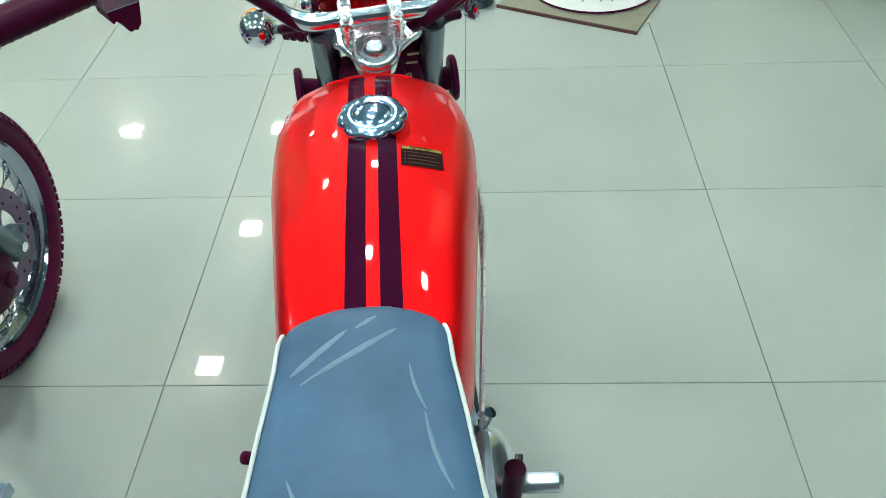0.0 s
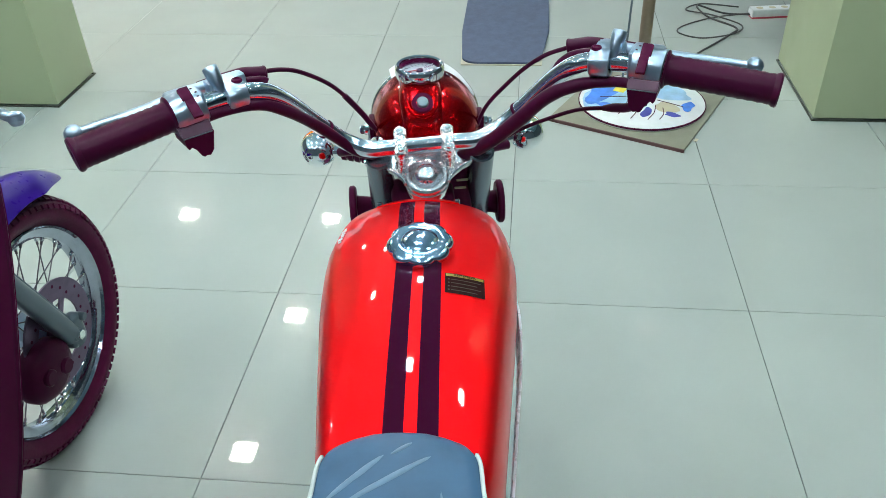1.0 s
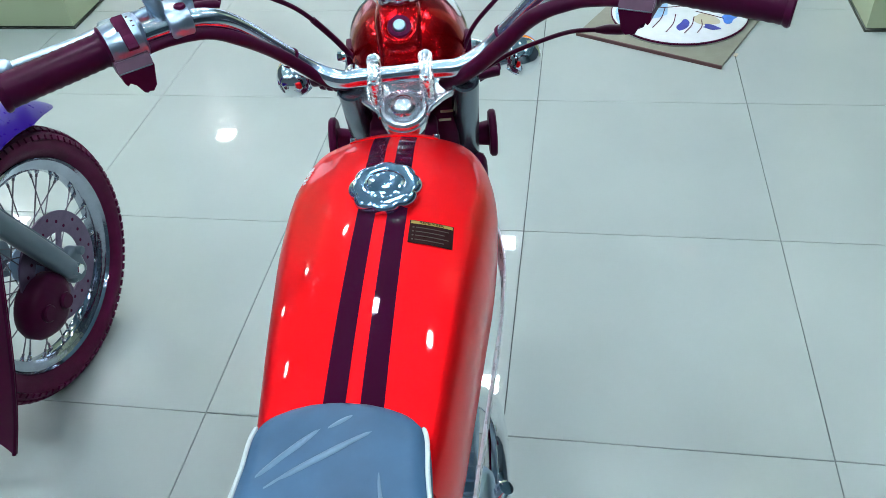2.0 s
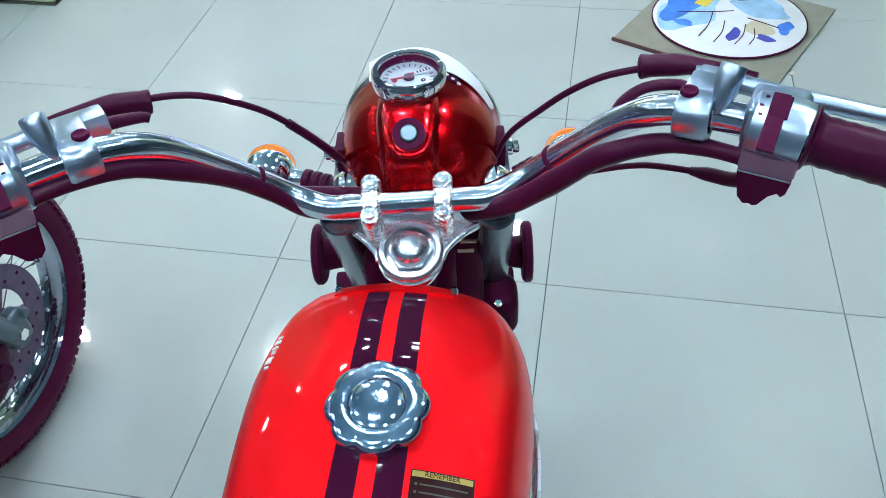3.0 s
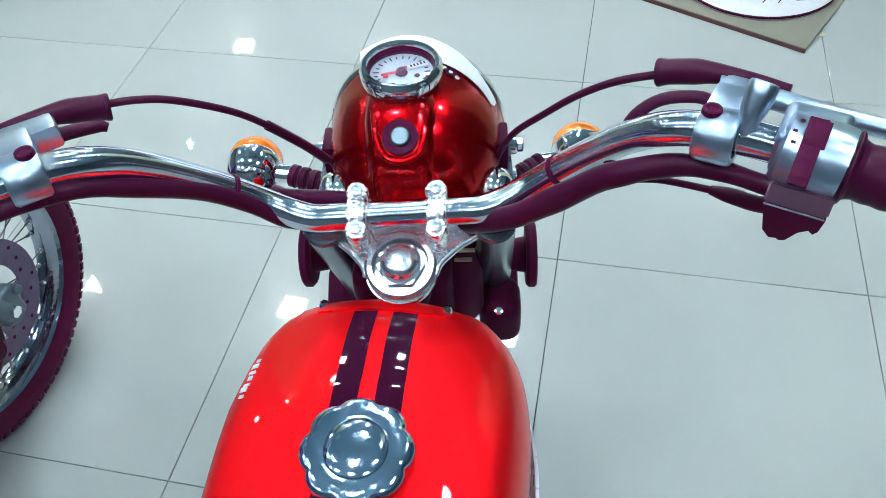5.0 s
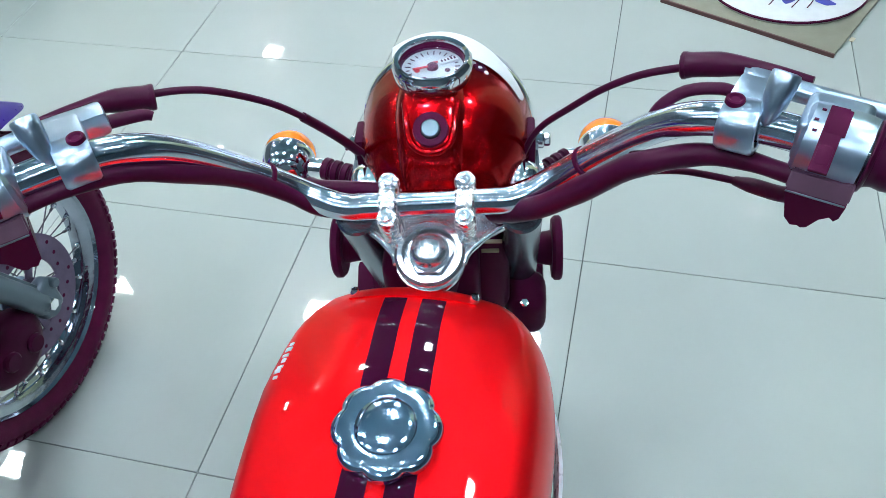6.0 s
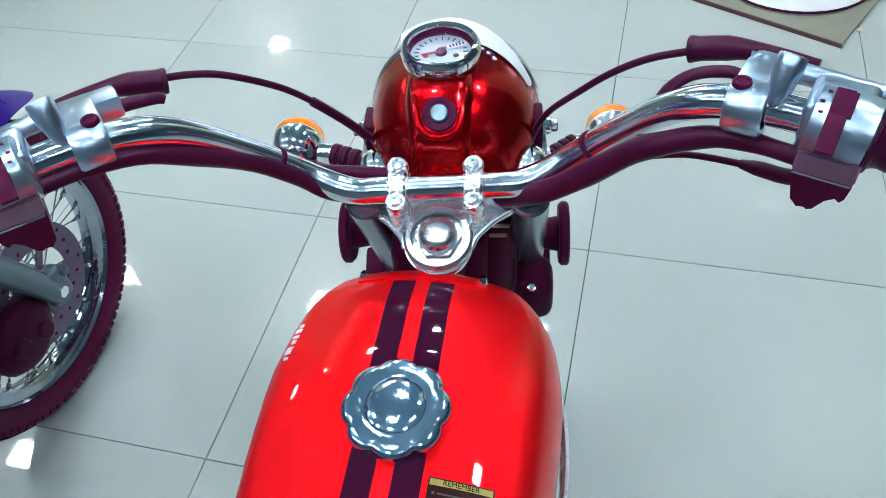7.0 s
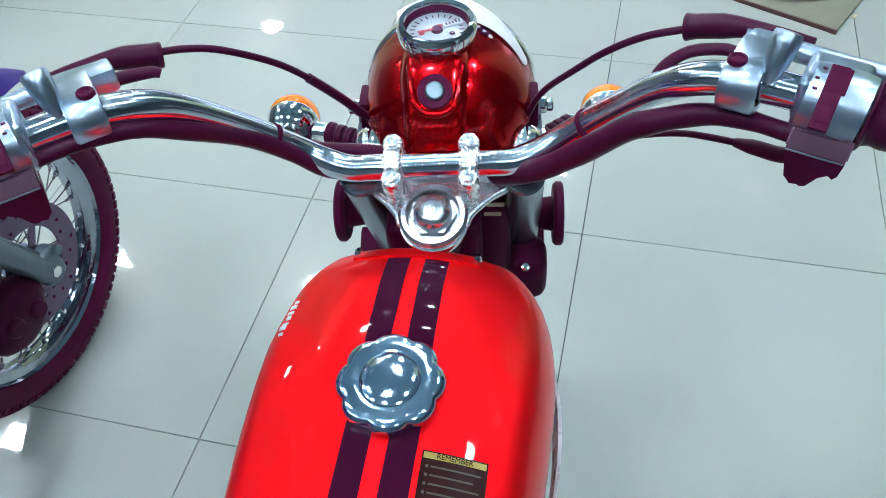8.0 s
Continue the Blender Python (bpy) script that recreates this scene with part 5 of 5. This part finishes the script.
# ---- display stand, mat and power strip on the floor behind ----
ang = math.degrees(math.atan2(1.398 - 1.61, 1.149 - 0.717))
base = thing("cardboard_base", pose(1.149, 1.398, 0, 0, 0, ang), "square brown carton board with dark red edging on the floor", "board")
part("board", box(0.49, 0.50, 0.009, (-0.245, 0.25, 0.0045), 0.002, 2), M_BROWN, base)
part("edging", box(0.495, 0.006, 0.012, (-0.245, -0.003, 0.006), 0.001, 1), M_REDEDGE, base, "dark red edge strip")
stand = thing("display_stand", pose(1.149, 1.398, 0.009, 0, 0, ang) @ pose(-0.245, 0.265, 0), "brown pole on a round printed white and blue base", "display stand")
plt_ = part("base_plate", lathe([(0, 0.014), (0.215, 0.014), (0.222, 0.010), (0.224, 0.004), (0.222, 0.0), (0, 0.0)], 48), M_WHITE, stand, "white round base printed in blue")


def blotch(cx, cy, rx, ry, seed, n=22):
    rnd = random.Random(seed)
    ph = [rnd.uniform(0, 6.3) for _ in range(3)]
    return [(cx + rx * math.cos(2 * math.pi * i / n) * (1 + 0.18 * math.sin(3 * 2 * math.pi * i / n + ph[0]) + 0.1 * math.sin(5 * 2 * math.pi * i / n + ph[1])),
             cy + ry * math.sin(2 * math.pi * i / n) * (1 + 0.18 * math.sin(2 * 2 * math.pi * i / n + ph[2]))) for i in range(n)]


part("print_patch", plate(blotch(-0.150, 0.00, 0.048, 0.105, 1), 0.0008, 0, 0.0138), M_BLUE, plt_)
M_SKY = material("pale blue print", (0.35, 0.58, 0.80), 0.4, vary=0.2, scale=20)
part("print_wash", plate(blotch(-0.115, -0.005, 0.075, 0.150, 11), 0.0004, 0, 0.0138), M_SKY, plt_)
part("print_wash", plate(blotch(0.06, 0.10, 0.085, 0.055, 12), 0.0004, 0, 0.0138), M_SKY, plt_)
part("print_wash", plate(blotch(0.10, -0.02, 0.045, 0.035, 13), 0.0004, 0, 0.0138), M_PRINT, plt_)
part("print_patch", plate(blotch(0.165, 0.02, 0.020, 0.040, 6), 0.0008, 0, 0.0138), M_BLUE, plt_)
part("print_patch", plate(blotch(-0.02, 0.13, 0.030, 0.020, 7), 0.0008, 0, 0.0138), M_INK, plt_)
part("print_patch", plate([(-0.120, 0.02), (-0.078, 0.02), (-0.078, 0.095), (-0.120, 0.095)], 0.0010, 0, 0.0138), M_YELLOW, plt_)
part("print_patch", plate(blotch(0.05, -0.09, 0.016, 0.045, 3), 0.0008, 0, 0.0138), M_INK, plt_)
part("print_patch", plate(blotch(0.135, -0.065, 0.026, 0.018, 4), 0.0008, 0, 0.0138), M_INK, plt_)
part("print_patch", plate(blotch(-0.10, -0.10, 0.03, 0.016, 5), 0.0008, 0, 0.0138), M_BLUE, plt_)
for k, (a, b) in enumerate((((0.0, -0.03), (0.02, -0.16)), ((0.06, -0.02), (0.075, -0.14)), ((-0.05, 0.0), (-0.03, -0.15)), ((0.05, 0.02), (0.15, 0.01)), ((0.09, -0.03), (0.11, -0.12)), ((-0.14, -0.05), (0.0, 0.04)))):
    part("print_line", tube([(a[0], a[1], 0.0142), ((a[0] + b[0]) / 2 + 0.008, (a[1] + b[1]) / 2, 0.0144), (b[0], b[1], 0.0142)], 0.0016, 6, 4), M_BLACK, plt_)
part("rim_band", lathe([(0.2235, 0.0035), (0.2262, 0.005), (0.2262, 0.010), (0.2235, 0.0115)], 48, closed=True), M_BLACK, plt_)
part("pole", moved(lathe([(0.0, 0.0), (0.022, 0.0), (0.0215, 1.75), (0, 1.75)], 20), pose(-0.06, 0.14, 0.014)), M_POLE, stand, "brown upright pole")
part("stay_wire", rod((-0.115, 0.10, 0.014), (-0.100, 0.138, 1.70), 0.004, 8), M_GREY, stand)
part("tape_flag", box(0.012, 0.02, 0.002, (0.255, -0.165, -0.008), 0.0005, 1), M_PRINT, stand)

mat = thing("floor_mat", pose(0.523, 2.085, 0), "slate-blue mat with rounded corners on a beige sheet", "mat")
r = 0.06
arc = lambda cx, cy, a0: [(cx + r * math.cos(radians(a0 + 15 * i)), cy + r * math.sin(radians(a0 + 15 * i))) for i in range(7)]
part("mat_pad", plate(arc(-0.163 + r, 0.006 + r, 180) + arc(0.163 - r, 0.006 + r, 270) + [(0.195, 0.35), (0.195, 1.15), (-0.195, 1.15), (-0.185, 0.35)], 0.008, 0.002, 0.004), M_SLATE, mat, "slate-blue pad")
part("backing_sheet", plate([(-0.163, 0.0), (0.163, 0.0), (0.175, 0.2), (0.18, 1.16), (-0.18, 1.16), (-0.175, 0.2)], 0.004, 0), M_BEIGE, mat, "beige backing sheet")

strip = thing("power_strip", pose(1.70, 2.66, 0, 0, 0, 8), "white power strip with a red-pink front edge on the floor", "power strip")
part("casing", box(0.19, 0.055, 0.036, (0, 0, 0.022), 0.006, 3), M_WHITE, strip)
part("red_edge", box(0.188, 0.058, 0.008, (0, -0.001, 0.004), 0.002, 2), M_PINK, strip)
for k in range(3):
    part("socket", moved(lathe([(0, 0.0003), (0.014, 0.0003), (0.015, 0.0)], 20), pose(-0.055 + 0.055 * k, 0, 0.0402)), M_PRINT, strip)
cab = part("power_cable", tube([(1.61, 2.645, 0.012), (1.50, 2.68, 0.006), (1.40, 2.78, 0.006), (1.42, 2.64, 0.006), (1.52, 2.50, 0.006), (1.48, 2.42, 0.006), (1.32, 2.22, 0.006), (1.20, 2.06, 0.006)], 0.0042, 8, 8), M_CABLE)
tagged(cab, "dark power cable looping over the tiled floor", "cable")
cab2 = part("power_cable", tube([(1.62, 2.66, 0.014), (1.44, 2.62, 0.006), (1.30, 2.52, 0.006), (1.27, 2.44, 0.006), (1.36, 2.38, 0.006), (1.50, 2.42, 0.012), (1.54, 2.50, 0.018), (1.44, 2.62, 0.018), (1.34, 2.72, 0.006), (1.42, 2.80, 0.006), (1.58, 2.76, 0.006)], 0.0032, 8, 8), M_CABLE)
tagged(cab2, "thin dark power cable coiled on the floor", "cable")

# ---- floor tiles, each a piece of its own ----
tile = mesh_of("tile", box(0.5984, 0.5984, 0.0085, (0, 0, -0.00425), 0.0008, 1), M_TILE)
nx, ny = round((X1 - X0) / 0.6), round((Y1 - Y0) / 0.6)
for i in range(nx):
    for j in range(ny):
        shared("tile", tile, Matrix.Translation((X0 + 0.6 * (i + 0.5), Y0 + 0.6 * (j + 0.5), 0)) @ Matrix.Rotation(radians(90 * ((i * 7 + j * 3) % 4)), 4, "Z"), floor)
